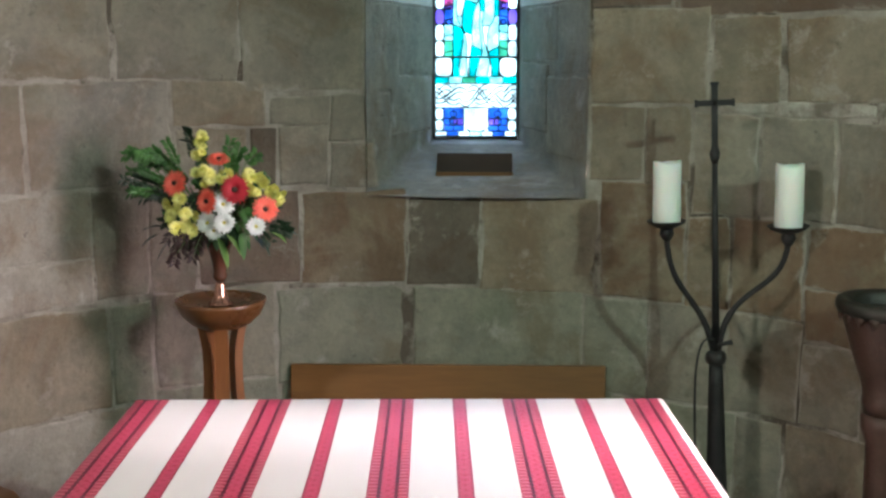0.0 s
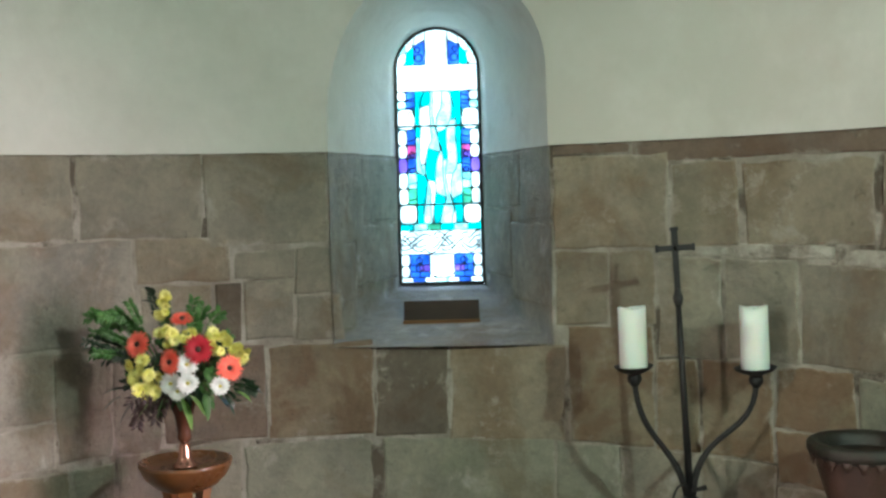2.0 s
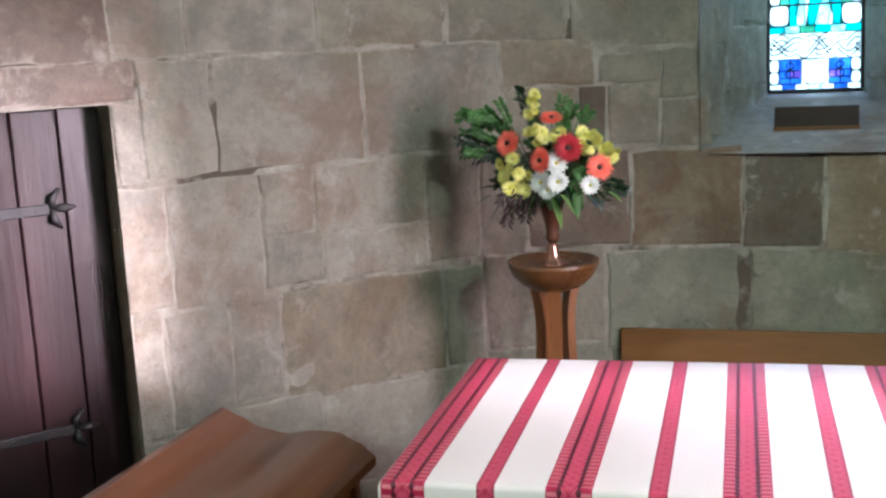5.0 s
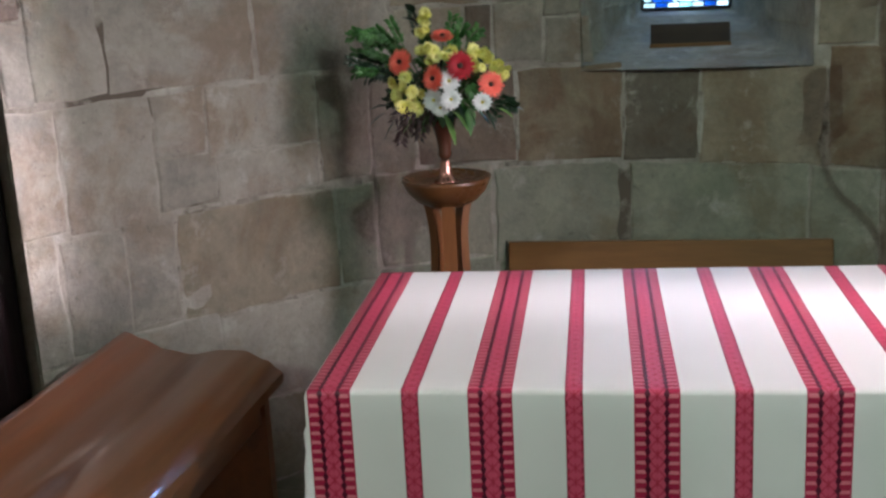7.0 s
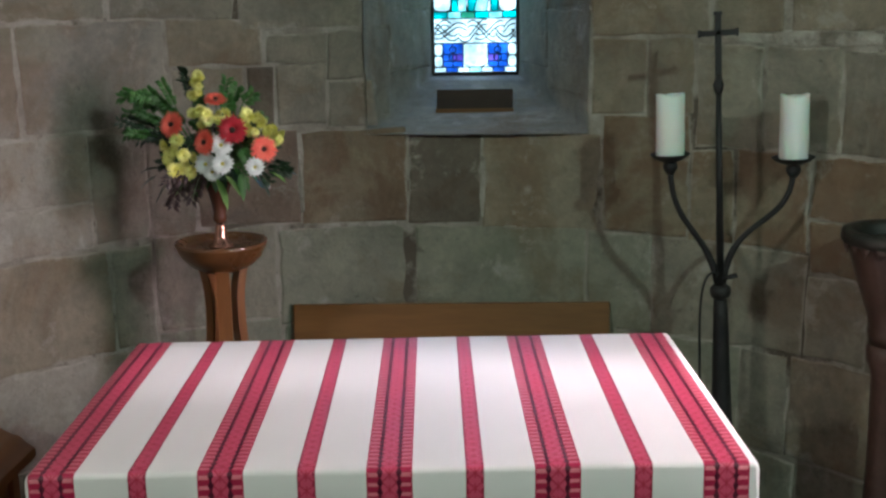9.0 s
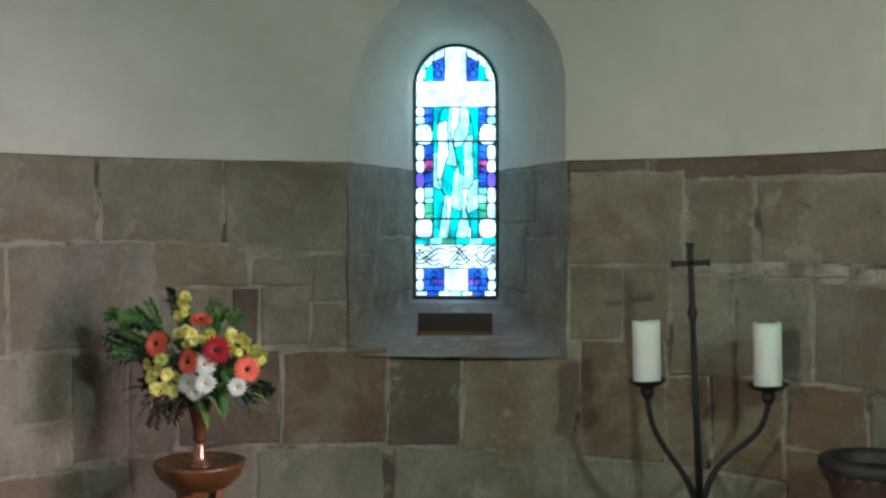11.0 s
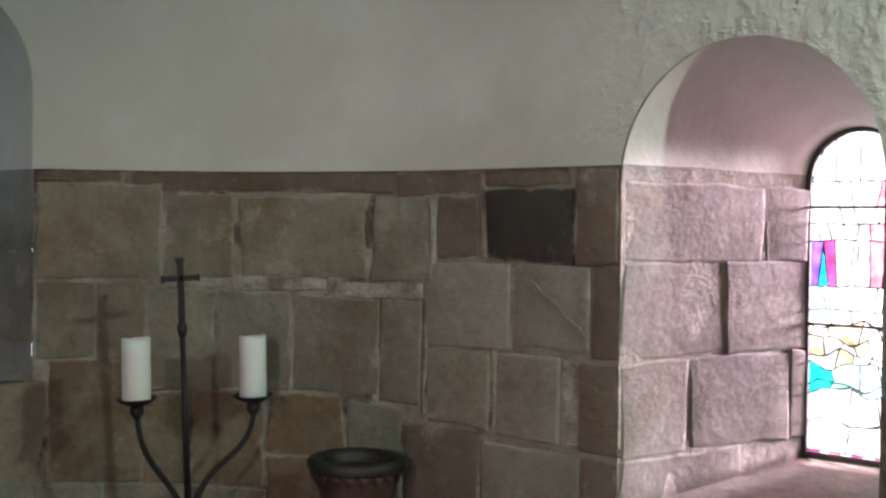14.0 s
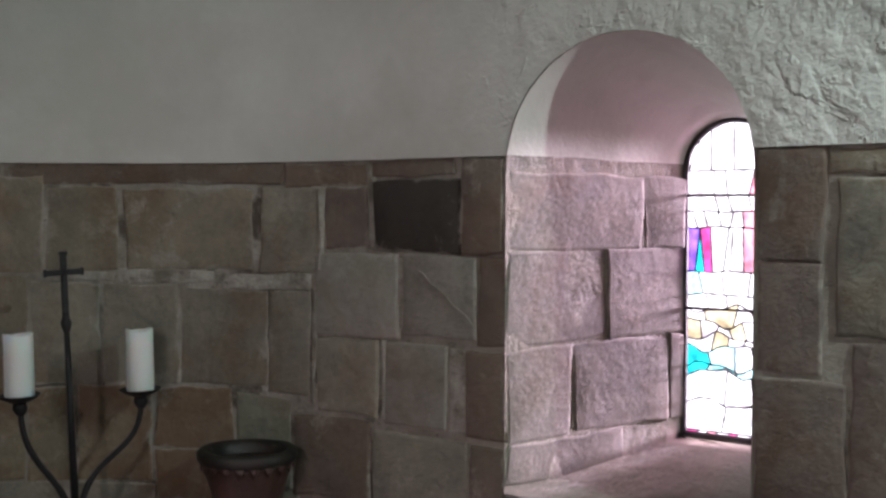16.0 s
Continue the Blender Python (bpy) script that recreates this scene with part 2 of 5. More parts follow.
def chipped_plaster():
    """Limewash that is smooth round the apse and grows chipped and patched along the straight wall."""
    m = PLASTER.copy()
    m.name = "patched_limewash"
    N, L = m.node_tree.nodes, m.node_tree.links
    tc = next(n for n in N if n.bl_idname == "ShaderNodeTexCoord")
    first = next(n for n in N if n.bl_idname == "ShaderNodeBump")
    along = N.new("ShaderNodeVectorMath")
    along.operation = "DOT_PRODUCT"
    along.inputs[1].default_value = (0.309, -0.951, 0.0)
    L.new(tc.outputs["Object"], along.inputs[0])
    mask = N.new("ShaderNodeMapRange")
    mask.inputs[1].default_value, mask.inputs[2].default_value = -2.15, -1.2
    L.new(along.outputs["Value"], mask.inputs[0])
    normal = first.outputs[0]
    for sc, dist, lo, hi, depth in ((4.0, 0.1, 0.3, 0.7, 0.014), (7.0, 0.5, 0.58, 0.63, 0.006), (26.0, 0.1, 0.3, 0.7, 0.004)):
        n = N.new("ShaderNodeTexNoise")
        for key, v in (("Scale", sc), ("Detail", 5), ("Roughness", 0.6), ("Distortion", dist)):
            n.inputs[key].default_value = v
        L.new(tc.outputs["Object"], n.inputs[0])
        step = N.new("ShaderNodeMapRange")
        step.inputs[1].default_value, step.inputs[2].default_value = lo, hi
        L.new(n.outputs[0], step.inputs[0])
        b = N.new("ShaderNodeBump")
        b.inputs["Distance"].default_value = depth
        L.new(mask.outputs[0], b.inputs["Strength"])
        L.new(step.outputs[0], b.inputs["Height"])
        L.new(normal, b.inputs["Normal"])
        normal = b.outputs[0]
    L.new(normal, N["Principled BSDF"].inputs["Normal"])
    return m


PATCHED_PLASTER = chipped_plaster()
FLOORSTONE = mat("flagstone", (0.17, 0.16, 0.13), (0.26, 0.245, 0.20), 3.5, 0.75, 0.4, 50, vary=0.12, stain_or_shade=(0.12, 0.12, 0.09), depth=0.008)
IRON = mat("wrought_iron", (0.010, 0.010, 0.011), (0.024, 0.022, 0.022), 20, 0.55, 0.5, 90, metal=0.3, depth=0.004)
WAX = plain("candle_wax", (0.76, 0.80, 0.75), 0.5, Subsurface_Weight=0.25)
OAK = mat("oiled_oak", (0.15, 0.058, 0.020), (0.25, 0.105, 0.038), 5, 0.35, 0.15, 70, stretch=(1, 1, 0.12), stain_or_shade=(0.10, 0.038, 0.014), stain_or_shade_scale=4, depth=0.003)
BENCH_WOOD = mat("varnished_pine", (0.125, 0.056, 0.013), (0.195, 0.090, 0.025), 6, 0.45, 0.15, 70, stretch=(0.1, 1, 1), stain_or_shade=(0.09, 0.038, 0.011), stain_or_shade_scale=4, depth=0.003)
SEAT_WOOD = mat("polished_mahogany", (0.15, 0.042, 0.012), (0.25, 0.080, 0.024), 5, 0.30, 0.1, 60, stretch=(1, 0.1, 1), stain_or_shade=(0.13, 0.036, 0.012), stain_or_shade_scale=5, coat=0.4, depth=0.003)
DOOR_WOOD = mat("dark_door_wood", (0.008, 0.003, 0.004), (0.022, 0.006, 0.007), 6, 0.30, 0.25, 60, stretch=(1, 1, 0.08), coat=0.25, depth=0.004)
BOOK_WOOD = mat("dark_plaque_wood", (0.022, 0.013, 0.010), (0.045, 0.028, 0.02), 8, 0.45, 0.15, 60, stretch=(0.2, 1, 1), depth=0.002)
FONT_STONE = mat("dark_red_glazed_stone", (0.048, 0.022, 0.016), (0.085, 0.043, 0.032), 9, 0.45, 0.5, 60, stain_or_shade=(0.05, 0.028, 0.022), depth=0.006)
FONT_RIM = mat("greenish_bronze_rim", (0.010, 0.012, 0.010), (0.034, 0.030, 0.024), 14, 0.5, 0.5, 70, stain_or_shade=(0.03, 0.015, 0.011), stain_or_shade_scale=9, metal=0.2, depth=0.005)
WATER = plain("dark_water", (0.008, 0.06, 0.075), 0.08)
COPPER = plain("pink_lustre_glass", (0.50, 0.26, 0.20), 0.12, 0.85)
VASE_BROWN = plain("brown_glass", (0.09, 0.035, 0.02), 0.2)
LEAD = plain("lead_came", (0.02, 0.02, 0.022), 0.6, 0.3)
FRAME = mat("blackened_frame", (0.03, 0.028, 0.03), (0.07, 0.06, 0.06), 12, 0.7, 0.3, 60, depth=0.004)
CABLE = plain("black_cable", (0.012, 0.012, 0.012), 0.5)


def tablecloth_material():
    """White linen with red woven stripes, laid out by the cloth's own metres (uv)."""
    m = bpy.data.materials.new("striped_linen")
    m.use_nodes = True
    nt = m.node_tree
    N, L = nt.nodes, nt.links
    bs = N["Principled BSDF"]
    uv = N.new("ShaderNodeUVMap")
    uv.uv_map = "cloth"
    sep = N.new("ShaderNodeSeparateXYZ")
    L.new(uv.outputs[0], sep.inputs[0])
    U, V = sep.outputs[0], sep.outputs[1]

    def M(op, *vals):
        n = N.new("ShaderNodeMath")
        n.operation = op
        for k, v in enumerate(vals):
            if isinstance(v, (int, float)):
                n.inputs[k].default_value = v
            else:
                L.new(v, n.inputs[k])
        return n.outputs[0]

    def band(x, lo, hi):
        return M("MULTIPLY", M("GREATER_THAN", x, lo), M("LESS_THAN", x, hi))

    def mix(fac, ca, cb):
        x = N.new("ShaderNodeMix")
        x.data_type = "RGBA"
        L.new(fac, x.inputs[0])
        for sock, v in ((6, ca), (7, cb)):
            if isinstance(v, tuple):
                x.inputs[sock].default_value = (*v, 1)
            else:
                L.new(v, x.inputs[sock])
        return x.outputs[2]

    inside = band(U, -0.5985, 0.595)
    p = M("FRACT", M("DIVIDE", M("ADD", U, 0.5965), 0.2765))
    wide_v = M("DIVIDE", p, 0.273)
    narrow_v = M("DIVIDE", M("SUBTRACT", p, 0.590), 0.108)
    wide, narrow = M("MULTIPLY", band(wide_v, 0, 1), inside), M("MULTIPLY", band(narrow_v, 0, 1), inside)

    def star(x, turns, length, thin):
        """Thin crossed strokes that repeat along the stripe."""
        p0 = M("ABSOLUTE", M("SUBTRACT", M("FRACT", M("MULTIPLY", x, turns)), 0.5))
        q0 = M("ABSOLUTE", M("SUBTRACT", M("FRACT", M("DIVIDE", V, length)), 0.5))
        cross = M("LESS_THAN", M("ABSOLUTE", M("SUBTRACT", p0, q0)), thin)
        upright = M("MULTIPLY", M("LESS_THAN", p0, thin * 0.7), M("LESS_THAN", q0, 0.34))
        return M("MINIMUM", M("ADD", cross, upright), 1.0)

    red, dark, pale = (0.28, 0.007, 0.042), (0.06, 0.002, 0.014), (0.42, 0.055, 0.105)
    tick = M("GREATER_THAN", M("FRACT", M("DIVIDE", V, 0.0170)), 0.62)
    saw = M("MULTIPLY", M("ABSOLUTE", M("SUBTRACT", M("FRACT", M("DIVIDE", V, 0.0170)), 0.5)), 0.10)
    edge = M("ADD", band(wide_v, 0.03, 0.25), band(wide_v, 0.75, 0.97))
    across = M("ABSOLUTE", M("SUBTRACT", wide_v, 0.5))
    # broad stripe: ticked edges, two dark toothed lines, a paler band with small stars between
    col = mix(band(across, 0.0, 0.19), red, pale)
    col = mix(M("MULTIPLY", band(across, 0.0, 0.16), star(M("SUBTRACT", wide_v, 0.34), 3.125, 0.026, 0.07)), col, (0.30, 0.012, 0.04))
    col = mix(M("MULTIPLY", edge, tick), col, (0.52, 0.15, 0.18))
    col = mix(M("MULTIPLY", M("GREATER_THAN", M("ADD", across, saw), 0.19), M("LESS_THAN", M("SUBTRACT", across, saw), 0.225)), col, dark)
    side = M("ABSOLUTE", M("SUBTRACT", narrow_v, 0.5))
    ncol = mix(star(narrow_v, 1.0, 0.026, 0.06), pale, (0.30, 0.012, 0.04))
    ncol = mix(M("GREATER_THAN", M("ADD", side, M("MULTIPLY", saw, 3.0)), 0.47), ncol, (0.20, 0.006, 0.03))
    weave = N.new("ShaderNodeTexNoise")
    weave.inputs["Scale"].default_value = 900
    L.new(uv.outputs[0], weave.inputs[0])
    soft = N.new("ShaderNodeTexNoise")
    soft.inputs["Scale"].default_value = 5
    L.new(uv.outputs[0], soft.inputs[0])
    white = mix(soft.outputs[0], (0.56, 0.545, 0.52), (0.63, 0.615, 0.59))
    base = mix(wide, mix(narrow, white, ncol), col)
    L.new(base, bs.inputs["Base Color"])
    bs.inputs["Roughness"].default_value = 0.42
    bs.inputs["Specular IOR Level"].default_value = 0.40
    b = N.new("ShaderNodeBump")
    b.inputs["Strength"].default_value, b.inputs["Distance"].default_value = 0.25, 0.002
    L.new(weave.outputs[0], b.inputs["Height"])
    L.new(b.outputs[0], bs.inputs["Normal"])
    return m


LINEN = tablecloth_material()


# ---- mesh helpers ----
def obj(name, bm, material, smooth=False):
    me = bpy.data.meshes.new(name)
    if smooth:
        for f in bm.faces:
            f.smooth = True
    bm.to_mesh(me)
    bm.free()
    if material:
        me.materials.append(material)
    return new(name, me)


def part(name, bm, material, parent, label="", smooth=False):
    ob = obj(name, bm, material, smooth)
    ob.parent = parent
    if label:
        tagged(ob, label)
    return ob


def thing(name, at, label, category, group="", turn=0.0):
    ob = new(name)
    ob.empty_display_size = 0.05
    ob.matrix_world = pose(*at, 0, 0, turn)
    return tagged(ob, label, category, group)


def add_box(bm, x0, x1, y0, y1, z0, z1, bevel=0.0, m=None):
    r = bmesh.ops.create_cube(bm, size=1, matrix=(m or Matrix()) @ Matrix.Translation(((x0 + x1) / 2, (y0 + y1) / 2, (z0 + z1) / 2)) @ Matrix.Diagonal((x1 - x0, y1 - y0, z1 - z0, 1)))
    if bevel:
        edges = {e for v in r["verts"] for e in v.link_edges}
        bmesh.ops.bevel(bm, geom=list(edges), offset=bevel, segments=2, affect="EDGES", profile=0.5)
    return bm


def box(x0, x1, y0, y1, z0, z1, bevel=0.004, m=None):
    return add_box(bmesh.new(), x0, x1, y0, y1, z0, z1, bevel, m)


def lathe(profile, n=32, bm=None, m=None):
    """A turned shape from rows of radius and height."""
    bm = bm or bmesh.new()
    m = m or Matrix()
    rings = []
    for r, z in profile:
        rings.append([bm.verts.new(m @ Vector((r * math.cos(2 * math.pi * k / n), r * math.sin(2 * math.pi * k / n), z))) for k in range(n)])
    for a, b in zip(rings, rings[1:]):
        for k in range(n):
            bm.faces.new((a[k], a[(k + 1) % n], b[(k + 1) % n], b[k]))
    bm.faces.new(rings[0][::-1])
    bm.faces.new(rings[-1])
    return bm


def tube(points, radii, n=10, bm=None):
    """A round bar along points, with a radius at each."""
    bm = bm or bmesh.new()
    pts = [Vector(p) for p in points]
    rings = []
    up = Vector((0.13, 1, 0.07))
    for k, p in enumerate(pts):
        d = (pts[min(k + 1, len(pts) - 1)] - pts[max(k - 1, 0)]).normalized()
        a = d.cross(up).normalized()
        b = d.cross(a)
        r = radii[k] if isinstance(radii, (list, tuple)) else radii
        rings.append([bm.verts.new(p + r * (math.cos(2 * math.pi * q / n) * a + math.sin(2 * math.pi * q / n) * b)) for q in range(n)])
    for a, b in zip(rings, rings[1:]):
        for q in range(n):
            bm.faces.new((a[q], a[(q + 1) % n], b[(q + 1) % n], b[q]))
    bm.faces.new(rings[0][::-1])
    bm.faces.new(rings[-1])
    return bm


def bezier(a, b, c, d, n=10):
    a, b, c, d = (Vector(v) for v in (a, b, c, d))
    return [(1 - t) ** 3 * a + 3 * (1 - t) ** 2 * t * b + 3 * (1 - t) * t * t * c + t ** 3 * d for t in (k / n for k in range(n + 1))]


# ---- the apse in plan: an arc, going over into straight walls ----
CX, CY, R = -0.04, 2.32, 1.5
AL, AR = radians(52), radians(72)
LINE_Z = 1.795          # where the stonework ends and the plaster begins
TOP_Z = 2.75
THICK = 0.66


def plan(s, out=0.0):
    """The point of the wall's inner face s metres along it from the axis, or that far out behind it."""
    a = max(-AL, min(AR, s / R))
    e = s - R * a
    n = Vector((math.sin(a), math.cos(a)))
    t = Vector((math.cos(a), -math.sin(a)))
    return Vector((CX, CY)) + n * (R + out) + t * e


def on_wall(s, z, out=0.0):
    p = plan(s, out)
    return Vector((p.x, p.y, z))


# openings: centre, half width, sill, springing of the arch
W1 = dict(c=0.065, hw=0.352, sill=1.172, spring=2.03, r=0.352, drop=0.15)
W2 = dict(c=2.58, hw=0.32, sill=0.95, spring=1.755, r=0.32)
DOOR = dict(c=-2.40, hw=0.325, sill=0.0, spring=1.44, r=0.0)


def head(o, s):
    """The height of an opening's head at s."""
    if not o["r"]:
        return o["spring"]
    d = min(1, abs(s - o["c"]) / o["hw"])
    low = o.get("drop", 0.0) if s < o["c"] else 0.0
    return o["spring"] - low + (o["r"] + low) * math.sqrt(1 - d * d)


def opening_at(s):
    for o in (W1, W2, DOOR):
        if abs(s - o["c"]) < o["hw"] - 1e-6:
            return o
    return None


def stations():
    vals = {round(-3.0 + 0.1 * k, 4) for k in range(66)}
    for o in (W1, W2, DOOR):
        vals = {v for v in vals if abs(v - o["c"]) > o["hw"]}
        n = 28 if o["r"] else 4
        vals |= {round(o["c"] - o["hw"] * math.cos(math.pi * k / n), 4) for k in range(n + 1)}
    return sorted(vals)


def wall_sheet(z_lo, z_hi, out, flip=False, wavy=0.0):
    """The wall's face between two heights, with the openings left out."""
    bm = bmesh.new()
    cache = {}

    def v(s, z):
        key = (round(s, 4), round(z, 4))
        if key not in cache:
            o = out
            if wavy and z > z_lo + 0.01:
                o = out + wavy * noise.noise(Vector((s * 1.4, z * 1.7, 3.1)))
            cache[key] = bm.verts.new(on_wall(s, z, o))
        return cache[key]

    ss = stations()
    for a, b in zip(ss, ss[1:]):
        o = opening_at((a + b) / 2)
        spans = []
        if o is None:
            spans = [((z_lo, z_hi), (z_lo, z_hi))]
        else:
            if o["sill"] > z_lo:
                spans.append(((z_lo, min(o["sill"], z_hi)),) * 2)
            ha, hb = max(head(o, a), z_lo), max(head(o, b), z_lo)
            if min(ha, hb) < z_hi:
                spans.append(((min(ha, z_hi), z_hi), (min(hb, z_hi), z_hi)))
        for (a0, a1), (b0, b1) in spans:
            n = max(1, int((a1 - a0) / 0.12)) if wavy else 1
            for k in range(n):
                za0, za1 = a0 + (a1 - a0) * k / n, a0 + (a1 - a0) * (k + 1) / n
                zb0, zb1 = b0 + (b1 - b0) * k / n, b0 + (b1 - b0) * (k + 1) / n
                quad = []
                for q in (v(a, za0), v(b, zb0), v(b, zb1), v(a, za1)):
                    if q not in quad:
                        quad.append(q)
                if len(quad) > 2:
                    bm.faces.new(quad[::-1] if not flip else quad)
    return bm


def jamb_heights(low, high):
    """Heights up a window's side, one of them where stone goes over into plaster."""
    if high < LINE_Z + 0.05:
        return [low + (high - low) * k / 8 for k in range(8)]
    return [low + (LINE_Z - low) * k / 6 for k in range(6)] + [LINE_Z, (LINE_Z + high) / 2]


def outline(o, n=24):
    """Points (s, z) round an opening: up one side, over the arch, down the other."""
    drop = o.get("drop", 0.0)
    pts = [(o["c"] - o["hw"], z) for z in jamb_heights(o["sill"], o["spring"] - drop)]
    for k in range(n + 1):
        low = drop if k < n / 2 else 0.0
        pts.append((o["c"] - o["hw"] * math.cos(math.pi * k / n), o["spring"] - low + (o["r"] + low) * math.sin(math.pi * k / n)))
    pts += [(o["c"] + o["hw"], z) for z in reversed(jamb_heights(o["sill"], o["spring"]))]
    return pts


class Light:
    """A glazed light: its axis point on the wall, outward and along directions, half width, sill, springing."""

    def __init__(self, axis, out_dir, along, depth, hw, sill, spring):
        self.o = Vector((*axis, 0)) + Vector((*out_dir, 0)) * depth
        self.n, self.t = Vector((*out_dir, 0)), Vector((*along, 0))
        self.hw, self.sill, self.spring = hw, sill, spring

    def at(self, x, z, back=0.0):
        return self.o + self.t * x + self.n * back + Vector((0, 0, z))


G1 = Light((0.004, CY + R), (0, 1), (1, 0), THICK, 0.152, 1.315, 2.112)
_p2 = plan(W2["c"])
G2 = Light((_p2.x, _p2.y), (math.sin(AR), math.cos(AR)), (math.cos(AR), -math.sin(AR)), THICK, 0.135, 1.02, 1.775)


# ---- structure ----
def sheet_object(name, bm, mats, label=""):
    ob = obj(name, bm, None)
    for m in mats:
        ob.data.materials.append(m)
    return tagged(ob, label, kind="structure")


def merge(a, b):
    """Adds bmesh b to bmesh a."""
    me = bpy.data.meshes.new("tmp")
    b.to_mesh(me)
    b.free()
    a.from_mesh(me)
    bpy.data.meshes.remove(me)
    return a


stone_wall = sheet_object("wall_apse", merge(wall_sheet(0.0, LINE_Z, 0.0), wall_sheet(0.0, LINE_Z, THICK, True)), [MORTAR],
                          "coursed sandstone wall of a round apse with lime joints")
pl = merge(wall_sheet(LINE_Z, TOP_Z, -0.013, wavy=0.012), wall_sheet(LINE_Z, TOP_Z, THICK, True))
for f in pl.faces:
    f.smooth = True
plaster_wall = sheet_object("wall_upper", pl, [PATCHED_PLASTER], "limewashed plaster wall above the stonework")

# the lower lip of the plaster, where it ends over the stones
bm = bmesh.new()
ss = [s for s in stations()]
for a, b in zip(ss, ss[1:]):
    o = opening_at((a + b) / 2)
    if o and o["r"]:
        continue
    q = [on_wall(a, LINE_Z, 0.0), on_wall(b, LINE_Z, 0.0), on_wall(b, LINE_Z, -0.013), on_wall(a, LINE_Z, -0.013)]
    bm.faces.new([bm.verts.new(p) for p in q])
lip = obj("plaster_edge", bm, PLASTER)
lip.parent = plaster_wall


def reveal(name, o, g, label):
    """The splayed sides, arch and sill of a window, from the wall's face to the glass."""
    bm = bmesh.new()
    inset = bm.verts.layers.float.new("inset")
    inner = outline(o)
    hw, n = g.hw + 0.006, 24
    low, high = g.sill - 0.005, g.spring
    zs = jamb_heights(low, high)
    gl = [(-hw, z) for z in zs]
    gl += [(-hw * math.cos(math.pi * k / n), high + hw * math.sin(math.pi * k / n)) for k in range(n + 1)]
    gl += [(hw, z) for z in reversed(zs)]
    steps = 8
    rings = []
    for k in range(steps + 1):
        f = k / steps
        ring = []
        for i, ((s, z), (x, zz)) in enumerate(zip(inner, gl)):
            p = on_wall(s, z, -0.008).lerp(g.at(x, zz), f)
            wob = 0.006 * math.sin(math.pi * f) * noise.noise(p * 6)
            ring.append(bm.verts.new(p + Vector((wob, wob, wob))))
        rings.append(ring)
    big = [bm.verts.new(g.at(x * 3.2, (zz - 1.6) * 1.8 + 1.6, 0.05)) for x, zz in gl]
    rings.append(big)
    for v in bm.verts:
        v[inset] = 1.0
    for a, b in zip(rings, rings[1:]):
        for i in range(len(a)):
            j = (i + 1) % len(a)
            fc = bm.faces.new((a[i], b[i], b[j], a[j]))
            fc.smooth = True
            zmid = (a[i].co.z + a[j].co.z) / 2
            fc.material_index = 1 if zmid > LINE_Z - 0.01 else (2 if i == len(a) - 1 else 0)
    return sheet_object(name, bm, [STONE["g"], REVEAL_PLASTER, STONE["g"]], label)


window_1 = reveal("window_1", W1, G1, "round-headed east window in a deep splayed reveal")
window_2 = reveal("window_2", W2, G2, "round-headed side window in a deep splayed reveal")

# floor, nave walls behind, ceiling
bm = bmesh.new()
add_box(bm, -4.2, 4.2, -3.6, 5.6, -0.2, -0.006)
floor = sheet_object("floor", bm, [MORTAR], "worn flagstone floor")
bm = bmesh.new()
add_box(bm, -4.2, 4.2, -3.6, 5.6, TOP_Z, TOP_Z + 0.2)
sheet_object("ceiling", bm, [PLASTER], "plain limewashed ceiling")
pa, pb = plan(-3.0), plan(3.5)
for nm, x0, x1, y0, y1 in (("wall_west", -4.2, 4.2, -3.6, -3.3), ("wall_north", pa.x - 0.5, pa.x, -3.3, pa.y + 0.3), ("wall_south", pb.x, pb.x + 0.5, -3.3, pb.y + 0.15)):
    bm = bmesh.new()
    add_box(bm, x0, x1, y0, y1, 0.0, TOP_Z)
    sheet_object(nm, bm, [ROUGH_PLASTER], "plain rough-plastered nave wall")

# plain bright sky outside the two windows
for g, power, tint, x0, x1 in ((G1, 0.66, (0.57, 0.82, 1.0), -1.6, 1.6), (G2, 1.15, (1.0, 0.92, 0.96), -1.9, 0.02)):
    bm = bmesh.new()
    bm.faces.new([bm.verts.new(g.at(x, z, 0.9)) for x, z in ((x0, 0.2), (x1, 0.2), (x1, 3.4), (x0, 3.4))])
    sky_card = obj("backdrop", bm, glow("bright_sky", tint, power))
    tagged(sky_card, "bright overcast sky outside the window", kind="structure")


# ---- stained glass ----
def rt(c):
    return tuple(max(v, 0.0) ** 0.5 for v in c)


GLASS = {
    "w": glass_pane("clear_glass", rt((0.95, 0.97, 1.0))),
    "t": glass_pane("teal_glass", rt((0.012, 0.46, 0.47))),
    "c": glass_pane("pale_cyan_glass", rt((0.34, 0.93, 0.94))),
    "b": glass_pane("blue_glass", rt((0.015, 0.07, 0.42))),
    "p": glass_pane("violet_glass", rt((0.13, 0.06, 0.46))),
    "e": glass_pane("green_glass", rt((0.05, 0.28, 0.16))),
    "m": glass_pane("magenta_glass", rt((0.50, 0.05, 0.22))),
    "r": glass_pane("rose_glass", rt((0.60, 0.20, 0.26))),
    "y": glass_pane("grey_gold_glass", rt((0.45, 0.38, 0.22))),
    "k": glass_pane("pinkish_glass", rt((0.95, 0.80, 0.88))),
}


def clip_to_arch(g, pts):
    """Keeps a pane inside the round head."""
    out = []
    for x, z in pts:
        if z > g.spring:
            d = Vector((x, z - g.spring))
            if d.length > g.hw:
                d *= g.hw / d.length
            x, z = d.x, d.y + g.spring
        out.append((max(-g.hw, min(g.hw, x)), z))
    return out


